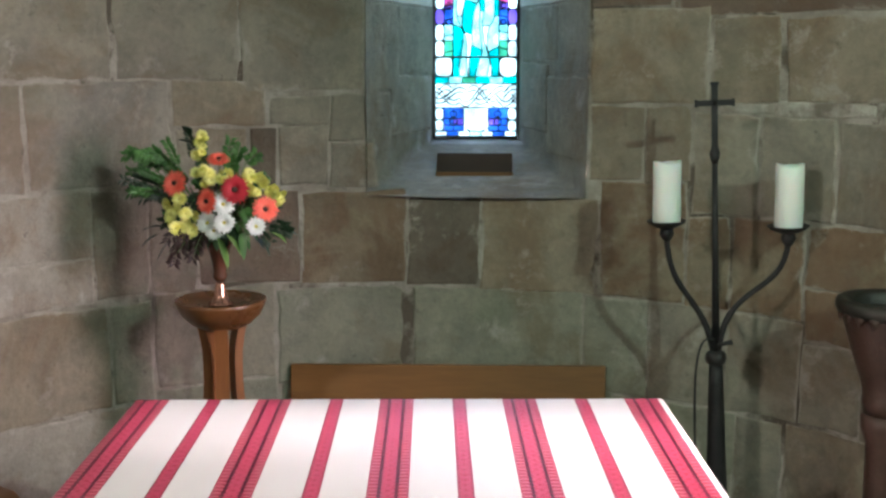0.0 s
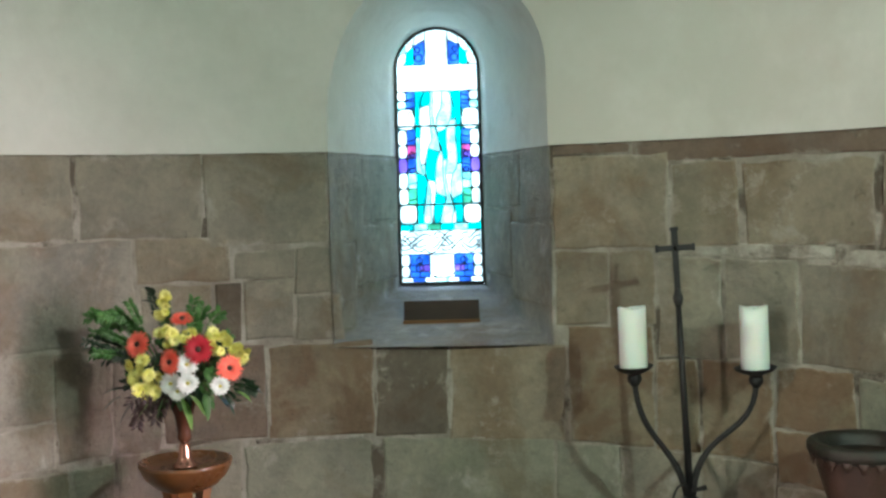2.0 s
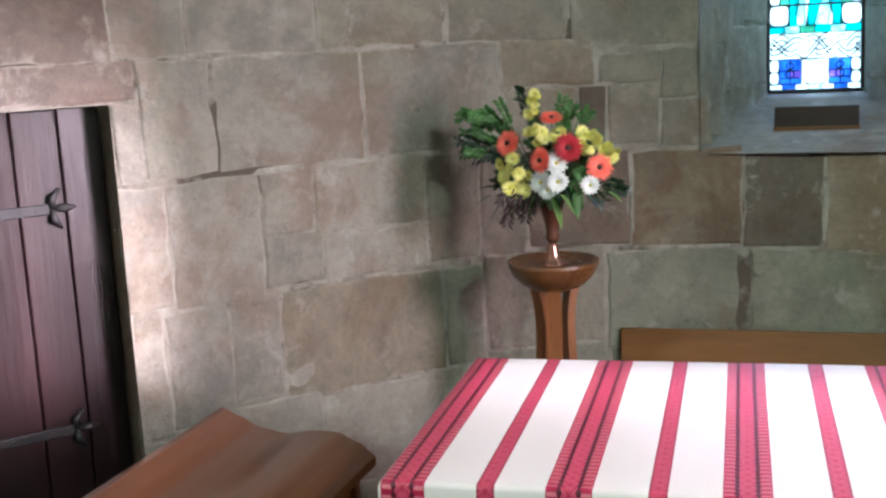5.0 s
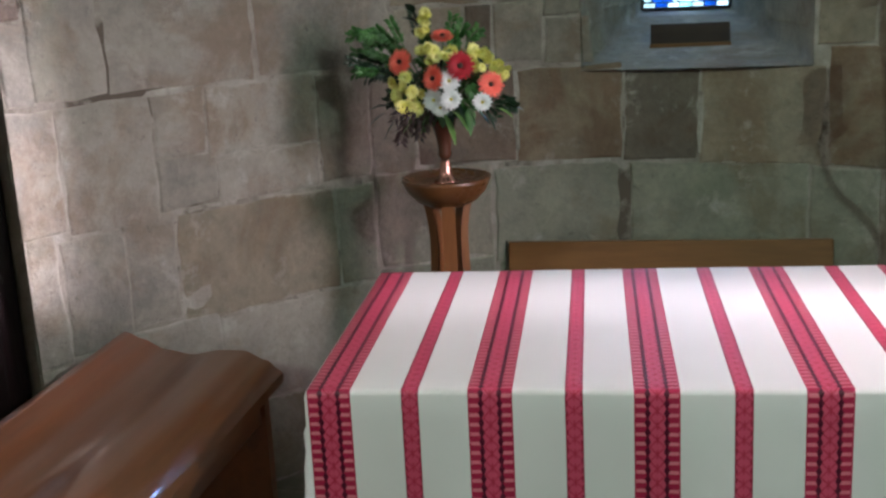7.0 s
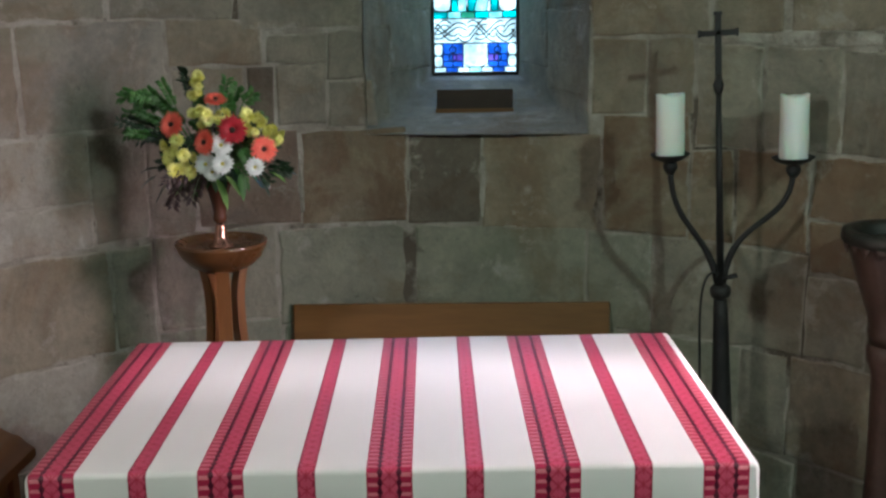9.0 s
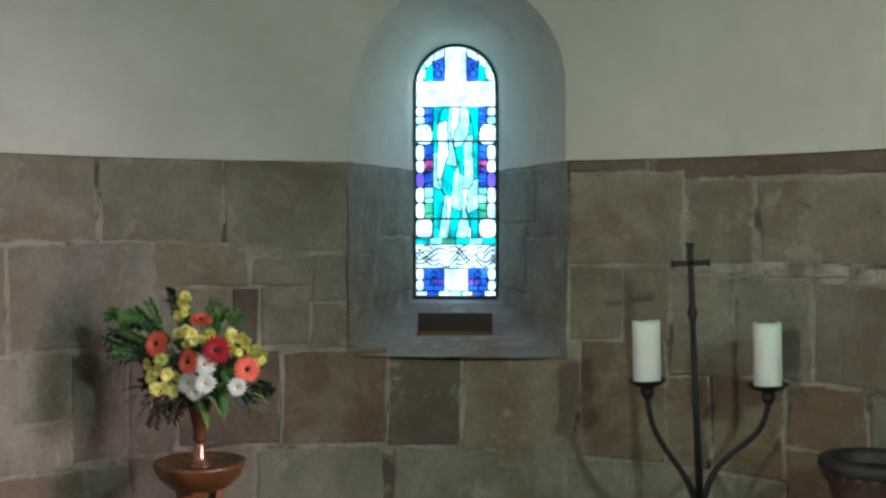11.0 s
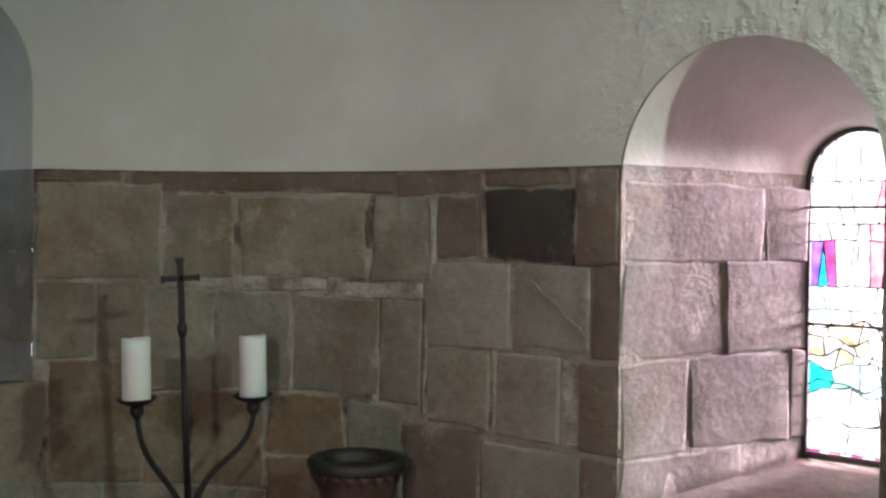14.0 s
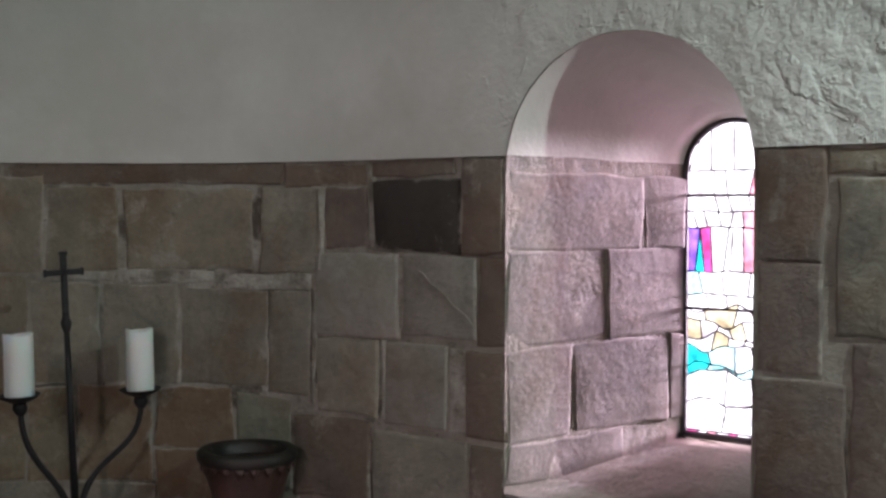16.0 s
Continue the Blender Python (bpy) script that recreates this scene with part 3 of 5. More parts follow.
def make_glazing(g, panes, bars, parent, came=0.0022, rim=0.009, strokes=()):
    """Panes from corners and a colour, lead cames round each, and iron saddle bars."""
    lead = bmesh.new()
    for pts, kind in panes:
        pts = clip_to_arch(g, pts)
        bm = bmesh.new()
        front = [bm.verts.new(g.at(x, z, 0.0)) for x, z in pts]
        back = [bm.verts.new(g.at(x, z, 0.004)) for x, z in pts]
        bm.faces.new(front)
        bm.faces.new(back[::-1])
        for i in range(len(pts)):
            j = (i + 1) % len(pts)
            bm.faces.new((front[i], back[i], back[j], front[j]))
        ob = part("pane", bm, GLASS[kind], parent)
        ob.visible_shadow = False
        for i in range(len(pts)):
            a, b = pts[i], pts[(i + 1) % len(pts)]
            if math.dist(a, b) > 0.004:
                tube([g.at(*a, 0.001), g.at(*b, 0.001)], came, 5, lead)
    for pts in strokes:
        tube([g.at(x, z, -0.001) for x, z in pts], came * 1.2, 5, lead)
    part("lead_came", lead, LEAD, parent, "dark lead cames between the panes")
    for z in bars:
        bm = tube([g.at(-g.hw - 0.015, z, -0.012), g.at(g.hw + 0.015, z, -0.012)], 0.0042, 8)
        part("saddle_bar", bm, FRAME, parent, "thin iron saddle bar")
    bm = bmesh.new()
    n = 24
    fw = g.hw + rim * 0.8
    path = [(-fw, g.sill), (-fw, g.spring)] + [(-fw * math.cos(math.pi * k / n), g.spring + fw * math.sin(math.pi * k / n)) for k in range(1, n)] + [(fw, g.spring), (fw, g.sill), (-fw, g.sill)]
    for a, b in zip(path, path[1:]):
        tube([g.at(*a, -0.004), g.at(*b, -0.004)], rim, 8, bm)
    part("window_frame", bm, FRAME, parent, "blackened frame round the glass")


def quad(x0, x1, z0, z1, lean=0.0):
    return [(x0, z0), (x1, z0), (x1 + lean, z1), (x0 + lean, z1)]


rng = random.Random(4)
panes = []
# foot: strip, shield, blue fields
for k, kd in enumerate("wbwcwbw"):
    panes.append((quad(-0.152 + k * 0.0434, -0.152 + (k + 1) * 0.0434, 1.315, 1.338), kd))
panes.append(([(-0.045, 1.352), (-0.02, 1.338), (0.022, 1.338), (0.047, 1.352), (0.047, 1.425), (-0.045, 1.425)], "w"))
for x0, x1, kd in ((-0.12, -0.083, "b"), (-0.083, -0.045, "b"), (0.047, 0.085, "b"), (0.085, 0.12, "b")):
    zs = [1.338, 1.36, 1.385, 1.425]
    for q, (a, b) in enumerate(zip(zs, zs[1:])):
        panes.append((quad(x0, x1, a, b), "p" if q == 1 and x0 in (-0.083, 0.047) else kd))
# interlaced white band: one clear field with three plaited strands over it
panes.append((quad(-0.152, 0.152, 1.425, 1.515), "w"))
strokes = []
for j in range(3):
    for off in (-0.0085, 0.0085):
        pts = []
        for k in range(41):
            x = -0.148 + 0.296 * k / 40
            z = 1.470 + 0.026 * math.sin(2 * math.pi * (x / 0.152 + j / 3)) + 0.006 * math.sin(47 * x + j) + off
            pts.append((x, min(1.513, max(1.427, z))))
        # each strand dips under the others twice along its way
        gap = 9 + 4 * j
        strokes += [pts[:gap], pts[gap + 3:gap + 18], pts[gap + 21:]]
# knots in the blue fields of the foot and the head
for sg in (-1, 1):
    for x, z, r in ((0.083, 1.373, 0.014), (0.083, 1.402, 0.012), (0.066, 2.160, 0.014), (0.070, 2.190, 0.010), (0.101, 1.950, 0.010), (0.101, 1.80, 0.010), (0.101, 1.74, 0.010)):
        strokes.append([(sg * x + r * math.cos(2 * math.pi * k / 12), z + r * math.sin(2 * math.pi * k / 12)) for k in range(13)])
for k, kd in enumerate("tcetct"):
    panes.append((quad(-0.152 + k * 0.0507, -0.152 + (k + 1) * 0.0507, 1.515, 1.54), kd))
# side borders: rounded white beads on blue, violet and green fields
def bead(x0, x1, z0, z1, kind, field):
    cx, cz = 0.30 * (x1 - x0), min(0.30 * (z1 - z0), 0.016)
    dx, dz = cx * 0.3, cz * 0.3
    panes.append(([(x0 + cx, z0), (x1 - cx, z0), (x1 - dx, z0 + dz), (x1, z0 + cz), (x1, z1 - cz), (x1 - dx, z1 - dz), (x1 - cx, z1), (x0 + cx, z1),
                   (x0 + dx, z1 - dz), (x0, z1 - cz), (x0, z0 + cz), (x0 + dx, z0 + dz)], kind))
    for ex, sx, tx in ((x0, cx, dx), (x1, -cx, -dx)):
        for ez, sz, tz in ((z0, cz, dz), (z1, -cz, -dz)):
            panes.append(([(ex, ez), (ex + sx, ez), (ex + tx, ez + tz), (ex, ez + sz)], field))


zs = (1.338, 1.38, 1.425)
for a, b in zip(zs, zs[1:]):
    bead(-0.152, -0.12, a, b, "w", "b")
    bead(0.12, 0.152, a, b, "w", "b")
zs = (1.54, 1.612, 1.672, 1.732, 1.787, 1.835, 1.893, 1.970, 2.000, 2.035)
for k, (a, b) in enumerate(zip(zs, zs[1:])):
    kd = "wwwpwwwcw"[k]
    w = 0.064 if k in (0, 6) else 0.034
    mid = "cecbpbcbb"[k]
    for sg in (-1, 1):
        x0, x1 = sorted((sg * 0.152, sg * (0.152 - w)))
        bead(x0, x1, a, b, kd, "t" if k in (0, 6) else "b")
        if w < 0.06:
            zm = (a + b) / 2 + 0.006 * sg
            xm, xi = sg * 0.118, sg * 0.085
            panes.append(([(xm, a), (xi, a), (xi, zm), (xm, zm - 0.008)], mid))
            panes.append(([(xm, zm - 0.008), (xi, zm), (xi, b), (xm, b)], "m" if k == 4 else ("c" if k == 2 else mid)))
# long folds of drapery, teal and pale
folds = (-0.085, -0.062, -0.036, -0.012, 0.010, 0.036, 0.058, 0.085)
zf = (1.54, 1.625, 1.70, 1.79, 1.87, 1.955, 2.035)


def fold_x(k, z):
    if k in (0, 7):
        return folds[k]
    return folds[k] + 0.011 * math.sin(15 * z + 1.9 * k) + 0.006 * math.sin(34 * z + 0.7 * k)


def fold_z(x, z):
    return z + (0.012 * math.sin(50 * x + 40 * z) if 1.55 < z < 2.03 else 0.0)


for k in range(7):
    cuts = ((0, 2, 4, 6), (0, 3, 5, 6), (0, 2, 3, 6), (0, 1, 4, 6), (0, 3, 4, 6), (0, 2, 5, 6), (0, 1, 3, 6))[k]
    kinds = ("tct", "cwt", "wtc", "tcw", "ctc", "wct", "tct")[k]
    for (c0, c1), kd in zip(zip(cuts, cuts[1:]), kinds):
        a, b = (zf[c] + (0.0 if c in (0, 6) else 0.022 * math.sin(2.3 * k + c)) for c in (c0, c1))
        n = 4 * (c1 - c0)
        left = [(fold_x(k, a + (b - a) * q / n), a + (b - a) * q / n) for q in range(n + 1)]
        right = [(fold_x(k + 1, a + (b - a) * q / n), a + (b - a) * q / n) for q in range(n, -1, -1)]
        panes.append(([(x, fold_z(x, z)) for x, z in left + right], kd))
# the white cross and the blue fields in the round head
panes.append(([(-0.15, 2.035), (0.15, 2.035), (0.15, 2.133), (0.042, 2.133), (0.042, 2.262), (0.0, 2.264), (-0.042, 2.262), (-0.042, 2.133), (-0.15, 2.133)], "w"))
for sg in (-1, 1):
    panes.append(([(sg * 0.042, 2.133), (sg * 0.085, 2.133), (sg * 0.085, 2.205), (sg * 0.042, 2.225)], "b"))
    panes.append(([(sg * 0.085, 2.133), (sg * 0.118, 2.133), (sg * 0.112, 2.178), (sg * 0.085, 2.205)], "t"))
    arc = [(0.118, 2.133), (0.152, 2.133), (0.14, 2.172), (0.115, 2.212), (0.08, 2.242), (0.042, 2.258), (0.042, 2.225), (0.085, 2.205), (0.112, 2.178)]
    for q in range(4):
        ring = [(arc[1 + q]), (arc[2 + q]), ((0.042, 2.225), (0.085, 2.205), (0.112, 2.178), (0.118, 2.133))[3 - q if q < 3 else 0], ((0.118, 2.133), (0.112, 2.178), (0.085, 2.205), (0.085, 2.205))[q]]
        panes.append(([(sg * x, z) for x, z in ring], "wcww"[q]))
make_glazing(G1, panes, (1.905, 1.612), window_1, 0.0024, 0.0065, strokes)

panes = []
rows = ((1.02, 1.037, "mkrkmkrk"), (1.037, 1.12, "ww"), (1.12, 1.205, "wkw"), (1.205, 1.222, "tccw"), (1.222, 1.275, "tcwc"), (1.275, 1.305, "wywkw"), (1.305, 1.345, "ykwywk"),
        (1.345, 1.385, "wykw"), (1.385, 1.425, "wkwk"), (1.425, 1.49, "cwkwk"), (1.49, 1.615, "ptmwwkrwkw"), (1.615, 1.66, "wkwwkrkw"), (1.66, 1.705, "wkwk"), (1.705, 1.775, "kwwr"))
wave = lambda x, z: z + ((0.011 * math.sin(x * 34 + z * 60) + 0.006 * math.sin(x * 71 + z * 23)) * (1.0 if z < 1.40 else 0.2) if 1.04 < z < 1.70 else 0.0)
for z0, z1, kinds in rows:
    n = len(kinds)
    low = [-0.135] + [-0.135 + 0.27 * (k + 0.38 * rng.uniform(-1, 1)) / n for k in range(1, n)] + [0.135]
    high = [c if k in (0, n) else c + rng.uniform(-0.016, 0.016) for k, c in enumerate(low)]
    for k, kd in enumerate(kinds):
        a0, a1, b0, b1 = low[k], low[k + 1], high[k], high[k + 1]
        pts = [(a0 + (a1 - a0) * f, wave(a0 + (a1 - a0) * f, z0)) for f in (0, 0.33, 0.67, 1)]
        pts += [(b1 + (b0 - b1) * f, wave(b1 + (b0 - b1) * f, z1)) for f in (0, 0.33, 0.67, 1)]
        panes.append((pts, kd))
for k, kd in enumerate("wkww"):
    x0, x1 = -0.135 + k * 0.0675, -0.135 + (k + 1) * 0.0675
    up = [1.775 + math.sqrt(max(0, 0.135 ** 2 - x * x)) for x in (x1, (x0 + x1) / 2, x0)]
    panes.append(([(x0, 1.775), (x1, 1.775), (x1, up[0]), ((x0 + x1) / 2, up[1]), (x0, up[2])], kd))
make_glazing(G2, panes, (1.705, 1.385), window_2, 0.0024, 0.013)


# ---- door in the side wall ----
door = tagged(new("door_1"), "closed dark stained plank door with black iron strap hinges", kind="structure")
BACK = 0.07


def door_box(name, s0, s1, z0, z1, o0, o1, material, parent, bevel=0.004, label=""):
    """A block on the straight wall between two stations, two heights and two depths."""
    mid = (s0 + s1) / 2
    p, q = plan(mid, 0.0), plan(mid, 1.0)
    n = (q - p).normalized()
    t = Vector((n.y, -n.x))
    m = Matrix(((t.x, n.x, 0, p.x), (t.y, n.y, 0, p.y), (0, 0, 1, 0), (0, 0, 0, 1)))
    return part(name, box(-(s1 - s0) / 2, (s1 - s0) / 2, o0, o1, z0, z1, bevel, m), material, parent, label)


cut = (-2.722, -2.59, -2.44, -2.30, -2.185, -2.078)
for a, b in zip(cut, cut[1:]):
    door_box("plank", a + 0.0015, b - 0.0015, 0.012, 1.438, BACK, BACK + 0.04, DOOR_WOOD, door)
door_box("door_back", -2.724, -2.076, 0.01, 1.439, BACK + 0.04, BACK + 0.075, DOOR_WOOD, door)
for zc in (1.19, 0.615):
    strap = door_box("strap_hinge", -2.70, -2.215, zc - 0.014, zc + 0.014, BACK - 0.009, BACK - 0.001, IRON, door, 0.003, "black iron strap with a split end")
    bm = bmesh.new()
    for ang, ln in ((0.0, 0.06), (1.15, 0.055), (-1.15, 0.055)):
        base = -2.22
        tip = (base + ln * math.cos(ang), zc + ln * math.sin(ang))
        midp = (base + 0.5 * ln * math.cos(ang * 1.35), zc + 0.5 * ln * math.sin(ang * 1.35))
        tube([on_wall(base, zc, BACK - 0.006), on_wall(*midp, BACK - 0.007), on_wall(*tip, BACK - 0.006)], [0.008, 0.012, 0.003], 8, bm)
    ob = obj("strap_end", bm, IRON, True)
    ob.parent = strap
# sides and head of the doorway
bm = bmesh.new()
for path in (((DOOR["c"] - DOOR["hw"], 0.0), (DOOR["c"] - DOOR["hw"], DOOR["spring"])), ((DOOR["c"] - DOOR["hw"], DOOR["spring"]), (DOOR["c"] + DOOR["hw"], DOOR["spring"])), ((DOOR["c"] + DOOR["hw"], DOOR["spring"]), (DOOR["c"] + DOOR["hw"], 0.0))):
    (s0, z0), (s1, z1) = path
    bm.faces.new([bm.verts.new(p) for p in (on_wall(s0, z0, -0.012), on_wall(s1, z1, -0.012), on_wall(s1, z1, THICK), on_wall(s0, z0, THICK))])
inset = bm.verts.layers.float.new("inset")
for v in bm.verts:
    v[inset] = 1.0
jamb = obj("door_reveal", bm, STONE["g"])
jamb.parent = door


# ---- altar table and its cloth ----
TX, TY, TURN = -0.096, 2.290, 3.6
altar = thing("altar_table", (TX, TY, 0), "wooden altar table standing under a striped cloth", "table", turn=TURN)
part("tabletop", box(-0.592, 0.592, -0.365, 0.365, 0.792, 0.836, 0.006), OAK, altar)
for sx in (-1, 1):
    for sy in (-1, 1):
        part("leg", box(sx * 0.52 - 0.04, sx * 0.52 + 0.04, sy * 0.30 - 0.04, sy * 0.30 + 0.04, 0.0, 0.792, 0.006), OAK, altar)
for sy in (-1, 1):
    part("apron", box(-0.48, 0.48, sy * 0.30 - 0.012, sy * 0.30 + 0.012, 0.70, 0.792, 0.003), OAK, altar)


def cloth_mesh():
    """A sheet laid over the table: flat top, soft edges, hanging sides with folds; uv in metres along the cloth."""
    hx, hy, top, drop_f, drop_s = 0.600, 0.3725, 0.8415, 0.74, 0.74
    bm = bmesh.new()
    uvl = bm.loops.layers.uv.new("cloth")
    rr = 0.008

    def bend(u, h, drop):
        """Distance along the cloth to a place across and a fall."""
        a = abs(u)
        arc = rr * math.pi / 2
        if a <= h - rr:
            return a, 0.0
        if a <= h - rr + arc:
            q = (a - (h - rr)) / rr
            return h - rr + rr * math.sin(q), rr * (1 - math.cos(q))
        return h, rr + (a - (h - rr) - arc)

    def line(h, drop, step):
        arc = rr * math.pi / 2
        n = int((h - rr) / step)
        flat = [(h - rr) * k / n for k in range(n + 1)]
        cur = [h - rr + arc * k / 3 for k in (1, 2, 3)]
        m = int(drop / 0.045)
        hang = [h - rr + arc + drop * k / m for k in range(1, m + 1)]
        pos = flat + cur + hang
        return sorted({round(-p, 5) for p in pos} | {round(p, 5) for p in pos})

    us, vs = line(hx, drop_s, 0.03), line(hy, drop_f, 0.03)
    edge_u = hx - rr + rr * math.pi / 2 + 1e-4
    edge_v = hy - rr + rr * math.pi / 2 + 1e-4
    grid = {}
    for u in us:
        for v in vs:
            au, av = abs(u), abs(v)
            x, fx = bend(u, hx, drop_s)
            y, fy = bend(v, hy, drop_f)
            sx, sy = (1 if u >= 0 else -1), (1 if v >= 0 else -1)
            ou, ov = max(0, au - edge_u), max(0, av - edge_v)
            if ou and ov:
                # the corner: the spare cloth hangs as one fold
                d = min(math.hypot(ou, ov), 0.76)
                ang = math.atan2(ov, ou)
                swing = 0.10 * d * math.sin(2 * ang) ** 2
                x, y = hx + swing * 0.7, hy + swing * 0.7
                z = top - rr - d
            else:
                z = top - fx - fy
                if ov:
                    y = hy + 0.012 * (ov / drop_f) * (0.6 + math.sin(u * 14 + 1.0 + sy) + 0.5 * math.sin(u * 31))
                if ou:
                    x = hx + 0.014 * (ou / drop_s) * (0.6 + math.sin(v * 17 + 0.6) + 0.5 * math.sin(v * 37))
                if not ou and not ov:
                    z += 0.0012 * noise.noise(Vector((u * 3, v * 4, 0.3))) + 0.0008 * math.exp(-((v - 0.30) / 0.012) ** 2)
            grid[u, v] = bm.verts.new((sx * x, sy * y, max(z, 0.06)))
    for a, b in zip(us, us[1:]):
        for c, d in zip(vs, vs[1:]):
            f = bm.faces.new((grid[a, c], grid[b, c], grid[b, d], grid[a, d]))
            f.smooth = True
            for loop, uvv in zip(f.loops, ((a, c), (b, c), (b, d), (a, d))):
                loop[uvl].uv = uvv
    return bm


cloth = obj("tablecloth", cloth_mesh(), LINEN)
cloth.matrix_world = pose(TX, TY, 0.0, 0, 0, TURN)
sol = cloth.modifiers.new("thickness", "SOLIDIFY")
sol.thickness, sol.offset = 0.0018, 1.0
tagged(cloth, "white linen tablecloth with red woven stripes on the altar", "tablecloth")

# ---- low bench behind the altar, against the wall ----
bench = thing("bench", (-0.06, 3.60, 0), "low varnished pine bench with a leaning back board", "bench", turn=1.4)
lean = Matrix.Translation((0, 0.085, 0.40)) @ Matrix.Rotation(radians(-9), 4, "X")
part("backrest", box(-0.505, 0.505, -0.012, 0.012, -0.005, 0.24, 0.004, lean), BENCH_WOOD, bench)
part("seat", box(-0.50, 0.50, -0.26, 0.075, 0.375, 0.40, 0.004), BENCH_WOOD, bench)
for sx in (-1, 1):
    part("end_panel", box(sx * 0.46 - 0.014, sx * 0.46 + 0.014, -0.25, 0.07, 0.0, 0.375, 0.003), BENCH_WOOD, bench)

# ---- contoured pew seat beside the altar ----
pew = thing("pew", (-1.165, 2.6, 0), "polished mahogany pew with a contoured seat", "pew")


def contour(x):
    """Height of the seat across its depth: raised back edge, hollow, rounded front."""
    pts = ((-0.20, 0.700), (-0.16, 0.682), (-0.10, 0.655), (-0.03, 0.643), (0.04, 0.655), (0.10, 0.655), (0.155, 0.632), (0.195, 0.600))
    for (x0, z0), (x1, z1) in zip(pts, pts[1:]):
        if x <= x1:
            f = (x - x0) / (x1 - x0)
            f = f * f * (3 - 2 * f)
            return z0 + (z1 - z0) * f
    return pts[-1][1]


bm = bmesh.new()
rows = []
for y in (0.0, -0.006, -0.7, -1.494, -1.5):
    inset = 0.003 if y in (0.0, -1.5) else 0.0
    topr = [bm.verts.new((-0.20 + 0.395 * k / 24, y, contour(-0.20 + 0.395 * k / 24) - inset)) for k in range(25)]
    low = [bm.verts.new((-0.20 + 0.395 * k / 24, y, contour(-0.20 + 0.395 * k / 24) - 0.024 + inset)) for k in range(24, -1, -1)]
    rows.append(topr + low)
for a, b in zip(rows, rows[1:]):
    for k in range(len(a)):
        j = (k + 1) % len(a)
        f = bm.faces.new((a[k], a[j], b[j], b[k]))
        f.smooth = k < 24
bm.faces.new(rows[0][::-1])
bm.faces.new(rows[-1])
part("seat", bm, SEAT_WOOD, pew)
for y in (-0.05, -1.45):
    bm = bmesh.new()
    outl = [(-0.185, 0.0), (0.165, 0.0), (0.165, 0.592)] + [(-0.185 + 0.35 * k / 10, contour(-0.185 + 0.35 * k / 10) - 0.026) for k in range(9, -1, -1)]
    f1 = [bm.verts.new((x, y - 0.016, z)) for x, z in outl]
    f2 = [bm.verts.new((x, y + 0.016, z)) for x, z in outl]
    bm.faces.new(f1)
    bm.faces.new(f2[::-1])
    for k in range(len(outl)):
        j = (k + 1) % len(outl)
        bm.faces.new((f1[k], f2[k], f2[j], f1[j]))
    part("end_panel", bm, SEAT_WOOD, pew)
part("front_rail", box(0.135, 0.160, -1.42, -0.08, 0.50, 0.590, 0.003), SEAT_WOOD, pew)
part("stretcher", box(-0.03, 0.0, -1.42, -0.08, 0.16, 0.22, 0.003), SEAT_WOOD, pew)

# ---- wooden plant stand with the flowers ----
FX, FY = -0.674, 3.25
stand = thing("plant_stand", (FX, FY, 0), "turned oak plant stand with a shallow dish top", "plant stand")
DISH_WOOD = mat("dark_turned_oak", (0.085, 0.034, 0.012), (0.15, 0.062, 0.022), 7, 0.28, 0.15, 60, stain_or_shade=(0.06, 0.024, 0.010), coat=0.3, depth=0.003)
part("dish", lathe([(0.03, 0.858), (0.05, 0.862), (0.085, 0.878), (0.112, 0.905), (0.126, 0.935), (0.127, 0.945), (0.122, 0.946), (0.108, 0.932), (0.06, 0.928), (0.0005, 0.927)], 40), DISH_WOOD, stand, smooth=True)
for k in range(3):
    a = radians(-78 + 120 * k)
    pts = bezier((0.060 * math.cos(a), 0.060 * math.sin(a), 0.872), (0.022 * math.cos(a), 0.022 * math.sin(a), 0.78), (0.030 * math.cos(a), 0.030 * math.sin(a), 0.60), (0.16 * math.cos(a), 0.16 * math.sin(a), 0.0), 14)
    bm = bmesh.new()
    prev = None
    side = Vector((-math.sin(a), math.cos(a), 0))
    outw = Vector((math.cos(a), math.sin(a), 0))
    for p in pts:
        ring = [bm.verts.new(p + side * u * 0.019 + outw * w * 0.012) for u, w in ((-1, -1), (1, -1), (1, 1), (-1, 1))]
        if prev:
            for q in range(4):
                bm.faces.new((prev[q], prev[(q + 1) % 4], ring[(q + 1) % 4], ring[q]))
        else:
            bm.faces.new(ring)
        prev = ring
    bm.faces.new(prev[::-1])
    bmesh.ops.recalc_face_normals(bm, faces=bm.faces)
    part("leg", bm, OAK, stand)

# ---- flowers ----
bouquet = thing("flower_arrangement", (FX, FY, 0.929), "mixed gerberas, chrysanthemums and greenery in a footed vase", "flowers")
part("vase_foot", lathe([(0.034, 0.0), (0.035, 0.004), (0.023, 0.010), (0.018, 0.03), (0.014, 0.058), (0.011, 0.066)], 24), COPPER, bouquet, "shiny pink lustre foot", True)
part("vase_bowl", lathe([(0.011, 0.066), (0.017, 0.072), (0.020, 0.082), (0.017, 0.092), (0.021, 0.12), (0.028, 0.15), (0.038, 0.18), (0.034, 0.185)], 24), VASE_BROWN, bouquet, "dark brown vase bowl", True)

